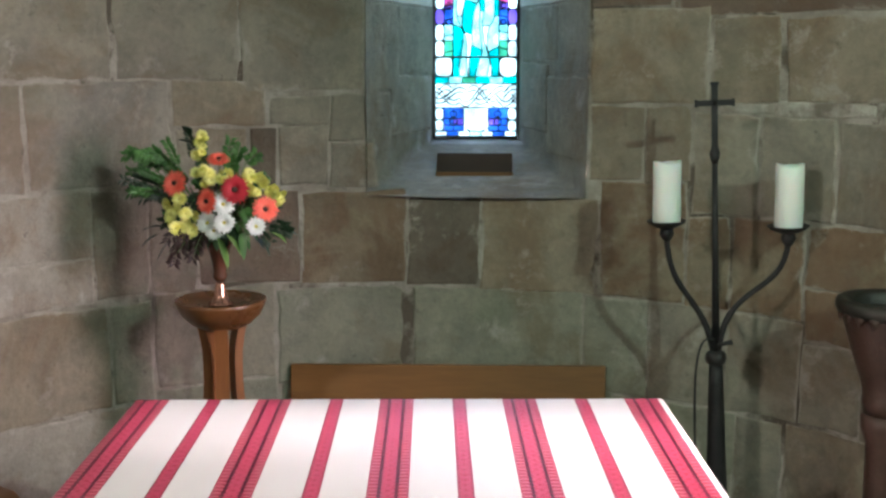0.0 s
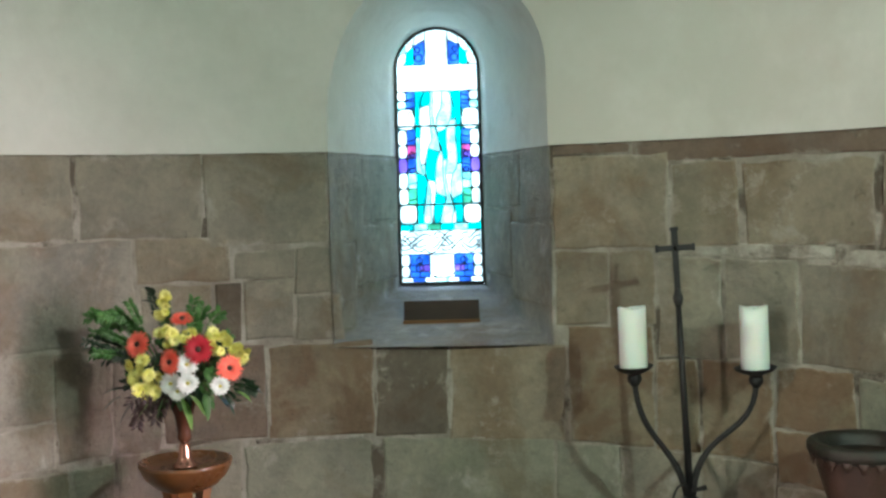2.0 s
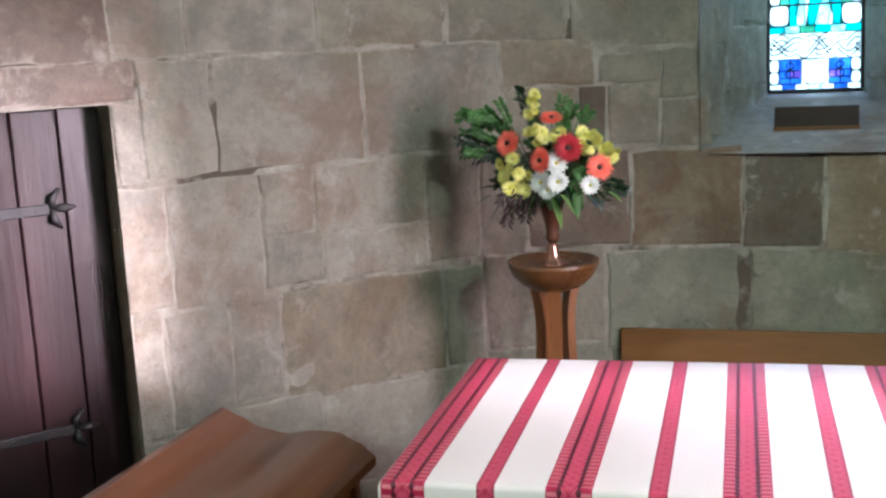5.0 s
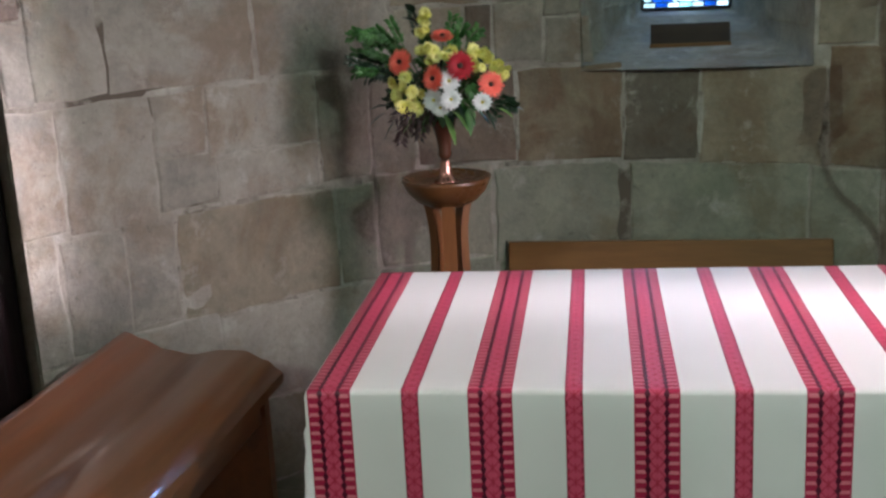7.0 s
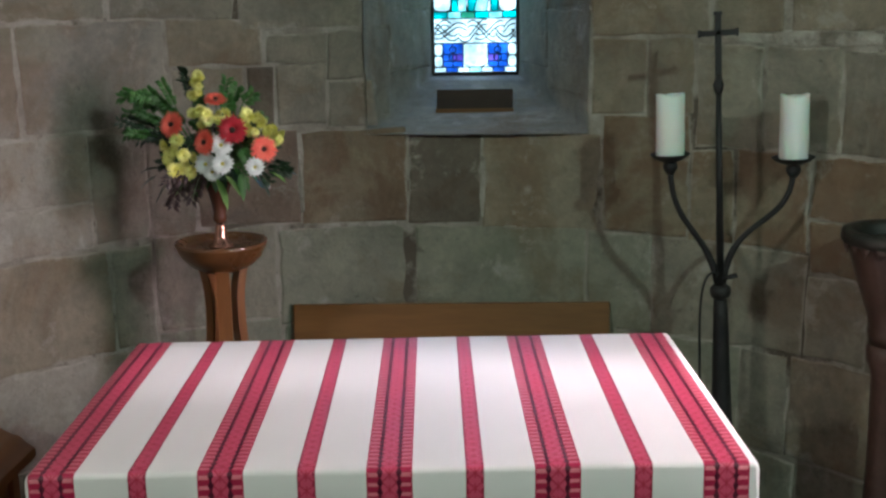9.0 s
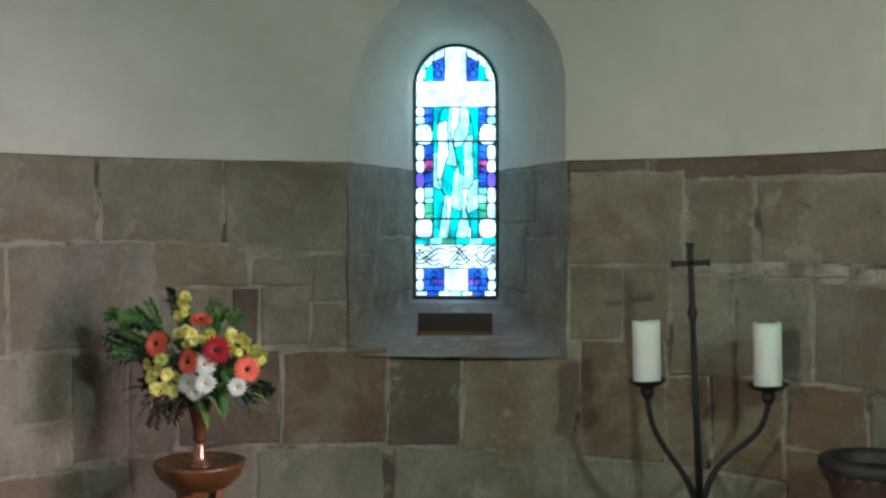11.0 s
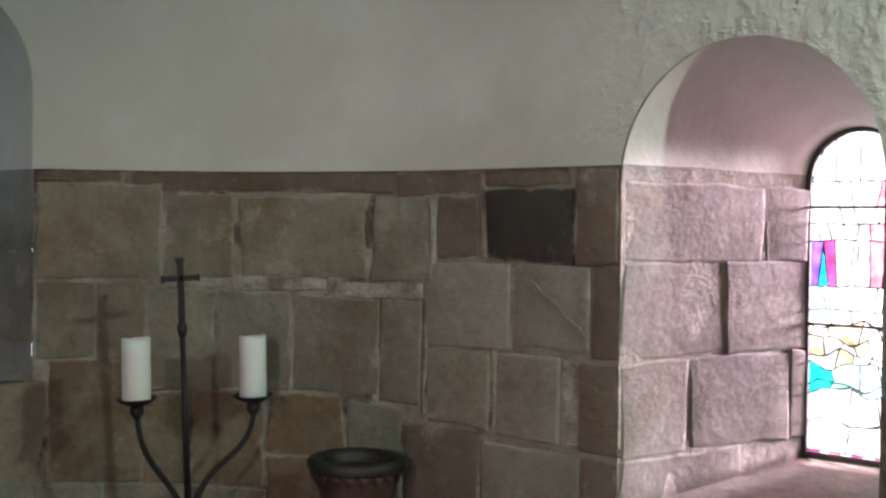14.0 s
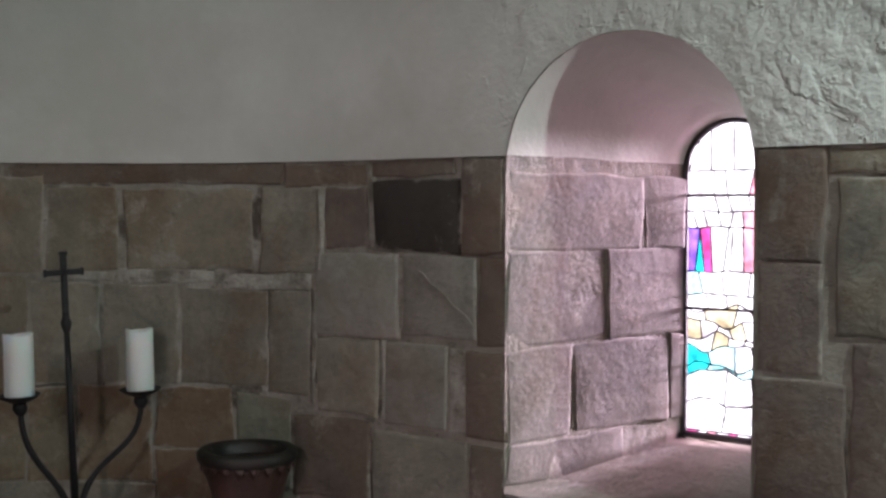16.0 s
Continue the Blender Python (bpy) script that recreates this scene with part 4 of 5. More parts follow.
PETAL = {
    "orange": mat("coral_petal", (0.78, 0.105, 0.070), (0.88, 0.19, 0.135), 40, 0.6, 0.2, 200, depth=0.001),
    "red": mat("crimson_petal", (0.33, 0.006, 0.018), (0.45, 0.012, 0.03), 40, 0.6, 0.2, 200, depth=0.001),
    "yellow": mat("yellow_petal", (0.64, 0.61, 0.09), (0.80, 0.78, 0.30), 40, 0.6, 0.2, 200, depth=0.001),
    "white": mat("white_petal", (0.58, 0.63, 0.60), (0.74, 0.77, 0.75), 40, 0.6, 0.2, 200, depth=0.001),
}
EYE = {
    "orange": mat("dark_flower_eye", (0.02, 0.008, 0.006), (0.06, 0.02, 0.012), 90, 0.8, 0.6, 200, depth=0.002),
    "yellow": mat("yellow_flower_eye", (0.42, 0.38, 0.05), (0.56, 0.50, 0.10), 90, 0.8, 0.6, 200, depth=0.002),
}
EYE["red"], EYE["white"] = EYE["orange"], EYE["yellow"]
LEAF = [mat("mid_green_leaf", (0.028, 0.098, 0.018), (0.068, 0.180, 0.036), 30, 0.5, 0.3, 90, vary=0.35, depth=0.002),
        mat("dark_leaf", (0.006, 0.022, 0.009), (0.018, 0.046, 0.018), 30, 0.4, 0.3, 90, vary=0.3, depth=0.002),
        mat("pale_leaf", (0.10, 0.20, 0.04), (0.19, 0.31, 0.09), 30, 0.5, 0.3, 90, vary=0.2, depth=0.002),
        mat("maroon_leaf", (0.014, 0.006, 0.006), (0.034, 0.012, 0.011), 30, 0.4, 0.3, 90, vary=0.3, depth=0.002)]
STEM = plain("green_stem", (0.04, 0.09, 0.02), 0.6)


def place(px, py, fwd):
    """Across, towards the viewer and up, in the bouquet's own frame."""
    return Vector(((px - 392) * 0.00159 + (530 - py) * 0.000055 + 0.002, -fwd, (530 - py) * 0.00157 + 0.015))


def petal(bm, m, length, width, cup, n=4):
    """One petal, a curved blade with a raised middle."""
    rows = []
    for k in range(n + 1):
        f = k / n
        w = width * math.sin(math.pi * min(1, 0.12 + 0.80 * f)) * (1 if f < 0.999 else 0.25)
        z = cup * length * math.sin(f * math.pi * 0.55)
        rows.append([bm.verts.new(m @ Vector((f * length, y * w, z - abs(y) * 0.12 * w))) for y in (-0.5, 0.0, 0.5)])
    for a, b in zip(rows, rows[1:]):
        for q in (0, 1):
            f = bm.faces.new((a[q], a[q + 1], b[q + 1], b[q]))
            f.smooth = True


flower_rng = random.Random(11)


def flower(kind, at, radius, face, layers, count, cup):
    """A flower head of petal rings round an eye, turned to face a direction."""
    m = Matrix.Translation(at) @ Vector(face).to_track_quat("Z", "Y").to_matrix().to_4x4()
    bm = bmesh.new()
    for ly in range(layers):
        sc = 1 - 0.24 * ly
        for k in range(count):
            a = 2 * math.pi * (k + 0.5 * (ly % 2)) / count + flower_rng.uniform(-0.06, 0.06)
            pm = m @ Matrix.Translation((0, 0, 0.0022 * ly)) @ Matrix.Rotation(a, 4, "Z") @ Matrix.Translation((radius * 0.14, 0, 0))
            petal(bm, pm, radius * 0.86 * sc * flower_rng.uniform(0.9, 1.06), radius * 2.1 * sc / count * 2.4, cup + 0.18 * ly)
    head_ob = part("blossom", bm, PETAL[kind], bouquet, {"orange": "coral gerbera head", "red": "crimson gerbera head", "yellow": "yellow chrysanthemum head", "white": "white chrysanthemum head"}[kind])
    eye_r = radius * (0.19 if kind in ("orange", "red") else 0.15)
    eb = lathe([(eye_r, 0.0), (eye_r * 0.95, eye_r * 0.3), (eye_r * 0.6, eye_r * 0.45), (0.0006, eye_r * 0.4)], 14, None, m @ Matrix.Translation((0, 0, 0.001 + 0.002 * layers)))
    ob = obj("eye", eb, EYE[kind], True)
    ob.parent = head_ob
    root = Vector((0.02 * flower_rng.uniform(-1, 1), 0.0, 0.17))
    back = Vector(at) - 0.01 * Vector(face).normalized()
    part("stem", tube(bezier(root, root.lerp(back, 0.4) + Vector((0, 0, 0.03)), back + Vector((0, 0.02, -0.02)), back, 6), 0.0018, 5), STEM, bouquet)


for kind, px, py, fw, rad, face in (
        ("orange", 322, 320, 0.06, 0.039, (-0.35, -1, 0.35)), ("orange", 388, 345, 0.125, 0.038, (-0.55, -1, 0.1)),
        ("orange", 480, 361, 0.09, 0.038, (0.35, -1, 0.25)), ("orange", 393, 281, 0.04, 0.036, (0.1, -0.45, 1)),
        ("red", 430, 327, 0.10, 0.037, (0.1, -1, 0.2))):
    flower(kind, place(px, py, fw), rad * (1.0 if kind == "orange" else 1.14), face, 3, 26, 0.16)
for px, py, fw in ((358, 297, 0.06), (382, 297, 0.075), (404, 303, 0.06), (375, 312, 0.07), (450, 306, 0.06), (472, 318, 0.07), (455, 326, 0.08), (486, 331, 0.06),
                   (318, 362, 0.07), (337, 352, 0.07), (314, 383, 0.075), (333, 402, 0.085), (352, 377, 0.085), (343, 398, 0.08), (360, 248, 0.02), (362, 264, 0.03), (494, 345, 0.05)):
    for k in range(4):
        off = Vector((flower_rng.uniform(-0.017, 0.017), flower_rng.uniform(-0.012, 0.012), flower_rng.uniform(-0.015, 0.015)))
        flower("yellow", place(px, py, fw) + off, flower_rng.uniform(0.014, 0.022), (flower_rng.uniform(-0.9, 0.9), -1, flower_rng.uniform(-0.2, 1.0)), 3, 13, 0.22)
for px, py, fw in ((416, 381, 0.125), (468, 388, 0.115), (385, 384, 0.10), (410, 352, 0.10), (398, 396, 0.11)):
    flower("white", place(px, py, fw), flower_rng.uniform(0.026, 0.036), (flower_rng.uniform(-0.3, 0.3), -1, flower_rng.uniform(0, 0.4)), 3, 15, 0.25)


def leaf(at, direction, length, width, material, droop=0.25):
    """One leaf blade with a folded midrib, curving downwards."""
    d = Vector(direction).normalized()
    side = d.cross(Vector((0, 0.25, 1))).normalized()
    up = side.cross(d)
    bm = bmesh.new()
    rows = []
    for k in range(6):
        f = k / 5
        w = width * (math.sin(math.pi * (0.06 + 0.90 * f ** 0.85)) if k < 5 else 0.03)
        c = Vector(at) + d * (length * f) - Vector((0, 0, 1)) * (droop * length * f * f)
        rows.append([bm.verts.new(c - side * w * 0.5 + up * 0.12 * w), bm.verts.new(c), bm.verts.new(c + side * w * 0.5 + up * 0.12 * w)])
    for a, b in zip(rows, rows[1:]):
        for q in (0, 1):
            fc = bm.faces.new((a[q], a[q + 1], b[q + 1], b[q]))
            fc.smooth = True
    return part("leaf", bm, material, bouquet)


# broad leaves low in the bunch
for px, py, fw, dx, dz, ln, wd, k in ((300, 395, 0.06, -1, 0.1, 0.06, 0.036, 1), (292, 408, 0.06, -1, -0.5, 0.055, 0.034, 1), (402, 408, 0.11, 0.5, -1, 0.075, 0.042, 2), (418, 402, 0.12, 0.9, -0.8, 0.06, 0.04, 2),
                                      (488, 400, 0.09, 1, -0.3, 0.055, 0.036, 2), (500, 395, 0.06, 1, -0.1, 0.06, 0.03, 1), (470, 410, 0.08, 0.7, -0.9, 0.05, 0.025, 1), (340, 240, 0.02, -0.4, 1, 0.045, 0.034, 1),
                                      (345, 255, 0.02, -0.9, 0.6, 0.05, 0.03, 1), (372, 405, 0.09, -0.4, -1, 0.055, 0.028, 0), (440, 402, 0.1, 0.2, -1, 0.06, 0.03, 0), (310, 420, 0.05, -0.7, -0.9, 0.06, 0.03, 1)):
    leaf(place(px, py, fw), (dx, -0.4, dz), ln, wd, LEAF[k])


def sprig(px, py, fw, dx, dz, length, pairs, leaf_len, leaf_wid, material):
    """A twig with pairs of small leaves, each sprig one mesh of leaves on a stem."""
    base = place(px, py, fw)
    d = Vector((dx, -0.15 + flower_rng.uniform(-0.25, 0.25), dz)).normalized()
    bm = bmesh.new()
    tip = base + d * length
    tube([Vector((0, 0, 0.18)), base, base.lerp(tip, 0.5) + Vector((0, 0, 0.006)), tip], [0.0018, 0.0016, 0.0013, 0.0008], 5, bm)
    for k in range(pairs):
        c = base.lerp(tip, (k + 0.5) / pairs)
        for sg in (-1, 1):
            side = d.cross(Vector((flower_rng.uniform(-0.5, 0.5), 1, flower_rng.uniform(-0.5, 0.5)))).normalized() * sg
            ld = (side * flower_rng.uniform(0.7, 1.1) + d * flower_rng.uniform(0.5, 1.0) + Vector((0, flower_rng.uniform(-0.6, 0.3), 0))).normalized()
            ws = ld.cross(Vector((0.3, -1, 0.4))).normalized() * leaf_wid * 0.5
            ln = leaf_len * flower_rng.uniform(0.7, 1.15)
            p0, p1, p2 = c, c + ld * ln * 0.5, c + ld * ln - Vector((0, 0, 0.12 * ln))
            v = [bm.verts.new(p) for p in (p0, p1 - ws, p2, p1 + ws)]
            mid = bm.verts.new(p1 + Vector((0, -0.002, 0.001)))
            for q in range(4):
                bm.faces.new((v[q], v[(q + 1) % 4], mid))
    return part("sprig", bm, material, bouquet)


for px, py, fw, dx, dz, ln, pr, ll, lw, k in (
        (300, 320, 0.02, -1, 0.55, 0.09, 9, 0.032, 0.019, 0), (310, 300, 0.0, -0.8, 0.9, 0.09, 9, 0.034, 0.020, 0), (320, 290, 0.02, -0.4, 1, 0.08, 8, 0.032, 0.020, 0),
        (290, 340, 0.02, -1, 0.15, 0.085, 9, 0.032, 0.018, 0), (285, 330, 0.0, -1, 0.35, 0.08, 8, 0.031, 0.017, 1), (300, 345, -0.02, -1, -0.1, 0.09, 8, 0.028, 0.011, 1),
        (310, 310, -0.03, -0.9, 0.7, 0.11, 10, 0.034, 0.020, 0), (345, 280, 0.0, -0.1, 1, 0.075, 8, 0.026, 0.013, 1), (355, 285, -0.01, 0.15, 1, 0.07, 8, 0.026, 0.012, 0),
        (415, 285, 0.0, 0.5, 1, 0.05, 7, 0.034, 0.020, 0), (430, 290, -0.02, 0.8, 0.7, 0.05, 7, 0.034, 0.020, 0), (400, 275, 0.0, 0.3, 1, 0.05, 6, 0.03, 0.013, 0),
        (345, 400, 0.09, -0.3, -1, 0.06, 8, 0.03, 0.014, 1), (330, 410, 0.08, -0.15, -1, 0.085, 9, 0.03, 0.013, 1), (355, 410, 0.07, 0.0, -1, 0.07, 8, 0.03, 0.014, 1), (335, 390, 0.09, -0.6, -0.8, 0.06, 7, 0.028, 0.010, 1),
        (480, 395, 0.06, 1, -0.15, 0.075, 8, 0.031, 0.017, 1), (490, 385, 0.05, 1, -0.45, 0.06, 7, 0.031, 0.017, 1), (470, 400, 0.08, 0.6, -0.5, 0.05, 6, 0.028, 0.012, 1), (365, 355, 0.085, 0.3, 0.4, 0.05, 8, 0.031, 0.017, 1),
        (440, 360, 0.085, 0.3, -0.4, 0.05, 8, 0.032, 0.020, 0), (350, 335, 0.06, 0.4, -0.6, 0.05, 8, 0.03, 0.014, 1), (400, 330, 0.06, 0.3, 0.5, 0.05, 8, 0.032, 0.020, 0), (430, 385, 0.09, 0.5, -0.5, 0.05, 8, 0.028, 0.012, 0),
        (375, 400, 0.085, -0.2, -0.7, 0.06, 8, 0.03, 0.013, 1), (330, 345, 0.05, -0.5, 0.2, 0.05, 8, 0.03, 0.013, 1), (460, 345, 0.06, 0.4, -0.2, 0.05, 8, 0.03, 0.013, 0), (390, 370, 0.08, 0.2, -0.6, 0.05, 7, 0.028, 0.012, 1)):
    lacy = k == 0 and px < 325
    low = k == 1 and py > 385 and px < 400
    sprig(px, py, fw, dx, dz, ln * 0.92, pr * 2 if lacy else pr, ll * (0.62 if lacy else 0.9), lw * (0.5 if lacy else 0.75), LEAF[3 if low else k])

# filling greenery between and behind the blossoms
for k in range(36):
    a = flower_rng.uniform(0, 2 * math.pi)
    q = math.sqrt(flower_rng.uniform(0.0, 1))
    px, py = 386 + 92 * q * math.cos(a), 354 + 60 * q * math.sin(a)
    sprig(px, py, flower_rng.uniform(-0.06, 0.055), math.cos(a), -0.8 * math.sin(a) + 0.2, 0.045, 8, 0.026, 0.011, LEAF[0 if py < 340 else flower_rng.choice((0, 1, 1))])
for k in range(14):
    px = 335 + 130 * k / 13
    leaf(place(px, flower_rng.uniform(395, 412), flower_rng.uniform(0.02, 0.09)), ((px - 395) / 60, -0.5, flower_rng.uniform(-1, -0.5)), flower_rng.uniform(0.04, 0.065), 0.03, LEAF[flower_rng.choice((0, 1, 2))])
for k in range(10):
    sprig(flower_rng.uniform(265, 300), flower_rng.uniform(270, 345), flower_rng.uniform(-0.05, 0.02), -1, flower_rng.uniform(-0.4, 0.9), 0.075, 9, 0.024, 0.010, LEAF[flower_rng.choice((0, 0, 1))])

# ---- wrought-iron candle stand, leaning a little ----
iron = thing("candle_stand", (0, 0, 0), "black wrought-iron candle stand with two arms and a cross", "candle stand")
iron.matrix_world = pose(0.747, 3.33, 0.0, 0, -2.45, 0)
part("column", lathe([(0.046, 0.02), (0.042, 0.06), (0.030, 0.40), (0.021, 0.70), (0.019, 0.755)], 14), IRON, iron, smooth=True)
part("collar", lathe([(0.019, 0.755), (0.027, 0.762), (0.030, 0.775), (0.027, 0.788), (0.017, 0.796)], 18), IRON, iron, smooth=True)
part("rod", tube([(0, 0, 0.79), (0, 0, 1.10), (0, 0, 1.33)], [0.0115, 0.009, 0.0075], 10), IRON, iron, smooth=True)
part("knob", lathe([(0.0075, 1.325), (0.012, 1.337), (0.015, 1.352), (0.010, 1.366), (0.008, 1.378)], 14), IRON, iron, smooth=True)
bm = bmesh.new()
for x0, x1, z0, z1 in ((-0.0085, 0.0085, 1.372, 1.545), (-0.052, 0.052, 1.481, 1.497)):
    add_box(bm, x0, x1, -0.005, 0.005, z0, z1, 0.0015)
for x0, x1, z0, z1 in ((-0.0115, 0.0115, 1.536, 1.546), (-0.054, -0.046, 1.4785, 1.4995), (0.046, 0.054, 1.4785, 1.4995)):
    add_box(bm, x0, x1, -0.0056, 0.0056, z0, z1, 0.002)
part("cross", bm, IRON, iron, "small flat iron cross with flared ends")
for sx, zc, x1, rcup in ((-1, 1.165, -0.133, 0.053), (1, 1.139, 0.200, 0.057)):
    if sx < 0:
        pts = bezier((-0.008, 0, 0.80), (-0.035, 0, 0.96), (-0.135, 0, 0.96), (x1, 0, zc - 0.03), 14)
    else:
        pts = bezier((0.008, 0, 0.80), (0.030, 0, 1.00), (0.195, 0, 0.94), (x1, 0, zc - 0.03), 14)
    arm = part("arm", tube(pts, [0.0095] * 4 + [0.0082] * 7 + [0.0078] * 4, 10), IRON, iron, smooth=True)
    m = Matrix.Translation((x1, 0, zc))
    part("drip_pan", lathe([(0.008, -0.052), (0.013, -0.046), (0.019, -0.036), (0.020, -0.026), (0.016, -0.018), (0.026, -0.014), (rcup * 0.8, -0.006), (rcup, 0.003), (rcup + 0.001, 0.006), (rcup * 0.94, 0.005), (rcup * 0.75, 0.0), (0.001, -0.002)], 28, None, m), IRON, iron, smooth=True)
for k in range(3):
    a = radians(90 + 120 * k)
    part("foot", tube(bezier((0.02 * math.cos(a), 0.02 * math.sin(a), 0.10), (0.10 * math.cos(a), 0.10 * math.sin(a), 0.09), (0.13 * math.cos(a), 0.13 * math.sin(a), 0.03), (0.18 * math.cos(a), 0.18 * math.sin(a), 0.012), 8), 0.012, 8), IRON, iron, smooth=True)
part("thumb_screw", tube([(0.0, -0.006, 0.812), (0.045, -0.012, 0.822)], [0.005, 0.008], 8), IRON, iron, smooth=True)
part("hook", tube(bezier((-0.006, -0.012, 0.83), (-0.05, -0.014, 0.85), (-0.062, -0.012, 0.78), (-0.062, -0.01, 0.60), 12) + [Vector((-0.062, -0.01, 0.30)), Vector((-0.06, -0.005, 0.06)), Vector((-0.03, 0.0, 0.05))], 0.0032, 6), CABLE, iron, "thin black wire hanging beside the column")


def candle(x, z, r, h, tilt):
    """A thick pillar candle with a hollowed, uneven top and a wick."""
    ob = thing("pillar_candle", (0, 0, 0), "thick ivory pillar candle on an iron drip pan", "candle", "candles on the stand")
    ob.matrix_world = iron.matrix_world @ Matrix.Translation((x, 0, z)) @ Matrix.Rotation(radians(2.45 + tilt), 4, "Y")
    bm = bmesh.new()
    n = 28
    prof = ((r * 0.98, 0.001), (r, 0.004), (r * 1.005, h * 0.3), (r * 0.99, h * 0.7), (r, h), (r * 0.86, h + 0.001), (r * 0.6, h - 0.010), (r * 0.2, h - 0.014))
    rings = []
    for i, (q, zz) in enumerate(prof):
        ring = []
        for k in range(n):
            a = 2 * math.pi * k / n
            up = (0.0028 * math.sin(a * 2 + x * 40) + 0.0012 * math.sin(a * 5 + 1)) if i in (4, 5) else 0
            ring.append(bm.verts.new((q * math.cos(a) * (1 + 0.008 * math.sin(3 * a + zz * 30)), q * math.sin(a), zz + up)))
        rings.append(ring)
    for a, b in zip(rings, rings[1:]):
        for k in range(n):
            f = bm.faces.new((a[k], a[(k + 1) % n], b[(k + 1) % n], b[k]))
            f.smooth = True
    bm.faces.new(rings[0][::-1])
    bm.faces.new(rings[-1])
    part("wax", bm, WAX, ob)
    part("wick", tube([(0, 0, h - 0.015), (0.001, 0, h - 0.004)], 0.0012, 6), CABLE, ob)


candle(-0.133, 1.166, 0.0385, 0.166, -1.0)
candle(0.200, 1.140, 0.0385, 0.172, -1.0)

# ---- stone font against the wall ----
font = thing("font", (1.105, 3.07, 0), "small dark red stone font with a carved bronze-green rim", "font")
part("bowl", lathe([(0.055, 0.70), (0.062, 0.735), (0.058, 0.75), (0.068, 0.79), (0.094, 0.865), (0.112, 0.925), (0.120, 0.955), (0.125, 0.968)], 40), FONT_STONE, font, smooth=True)
part("rim", lathe([(0.123, 0.962), (0.134, 0.970), (0.139, 0.980), (0.138, 0.996), (0.130, 1.003), (0.114, 1.002), (0.105, 0.992), (0.100, 0.975), (0.098, 0.955)], 48), FONT_RIM, font, "worn greenish carved rim", True)
for k in range(20):
    a = 2 * math.pi * k / 20
    c = Vector((0.1265 * math.cos(a), 0.1265 * math.sin(a), 0.957))
    m = Matrix.Translation(c) @ Matrix.Rotation(a, 4, "Z") @ Matrix.Diagonal((0.35, 1.0, -1.0, 1))
    bm = bmesh.new()
    bmesh.ops.create_cone(bm, cap_ends=True, segments=6, radius1=0.019, radius2=0.002, depth=0.030, matrix=m)
    bmesh.ops.recalc_face_normals(bm, faces=bm.faces)
    part("carved_leaf", bm, FONT_STONE, font, smooth=True)
part("water", lathe([(0.0995, 0.962), (0.0995, 0.966), (0.0005, 0.966)], 40), WATER, font, "still dark water in the bowl")
part("stem", lathe([(0.115, 0.0), (0.115, 0.05), (0.085, 0.075), (0.05, 0.12), (0.042, 0.40), (0.045, 0.62), (0.06, 0.66), (0.062, 0.69), (0.05, 0.705)], 32), FONT_STONE, font, smooth=True)

# ---- plaque lying on the east window's sill ----
pz, py = 1.216, 4.03
plaque = thing("wooden_plaque", (0.012, py, pz), "dark wooden plaque leaning on the stone window sill", "plaque")
lean = Matrix.Rotation(radians(-28), 4, "X")
part("board", box(-0.128, 0.128, -0.008, 0.008, 0.0, 0.080, 0.003, lean), BOOK_WOOD, plaque)
part("ledge", box(-0.130, 0.130, -0.022, 0.010, -0.012, 0.004, 0.003, lean), BENCH_WOOD, plaque, "lighter wooden ledge along the foot")

# ---- stones of the walls, each a piece of its own ----
stone_rng = random.Random(21)


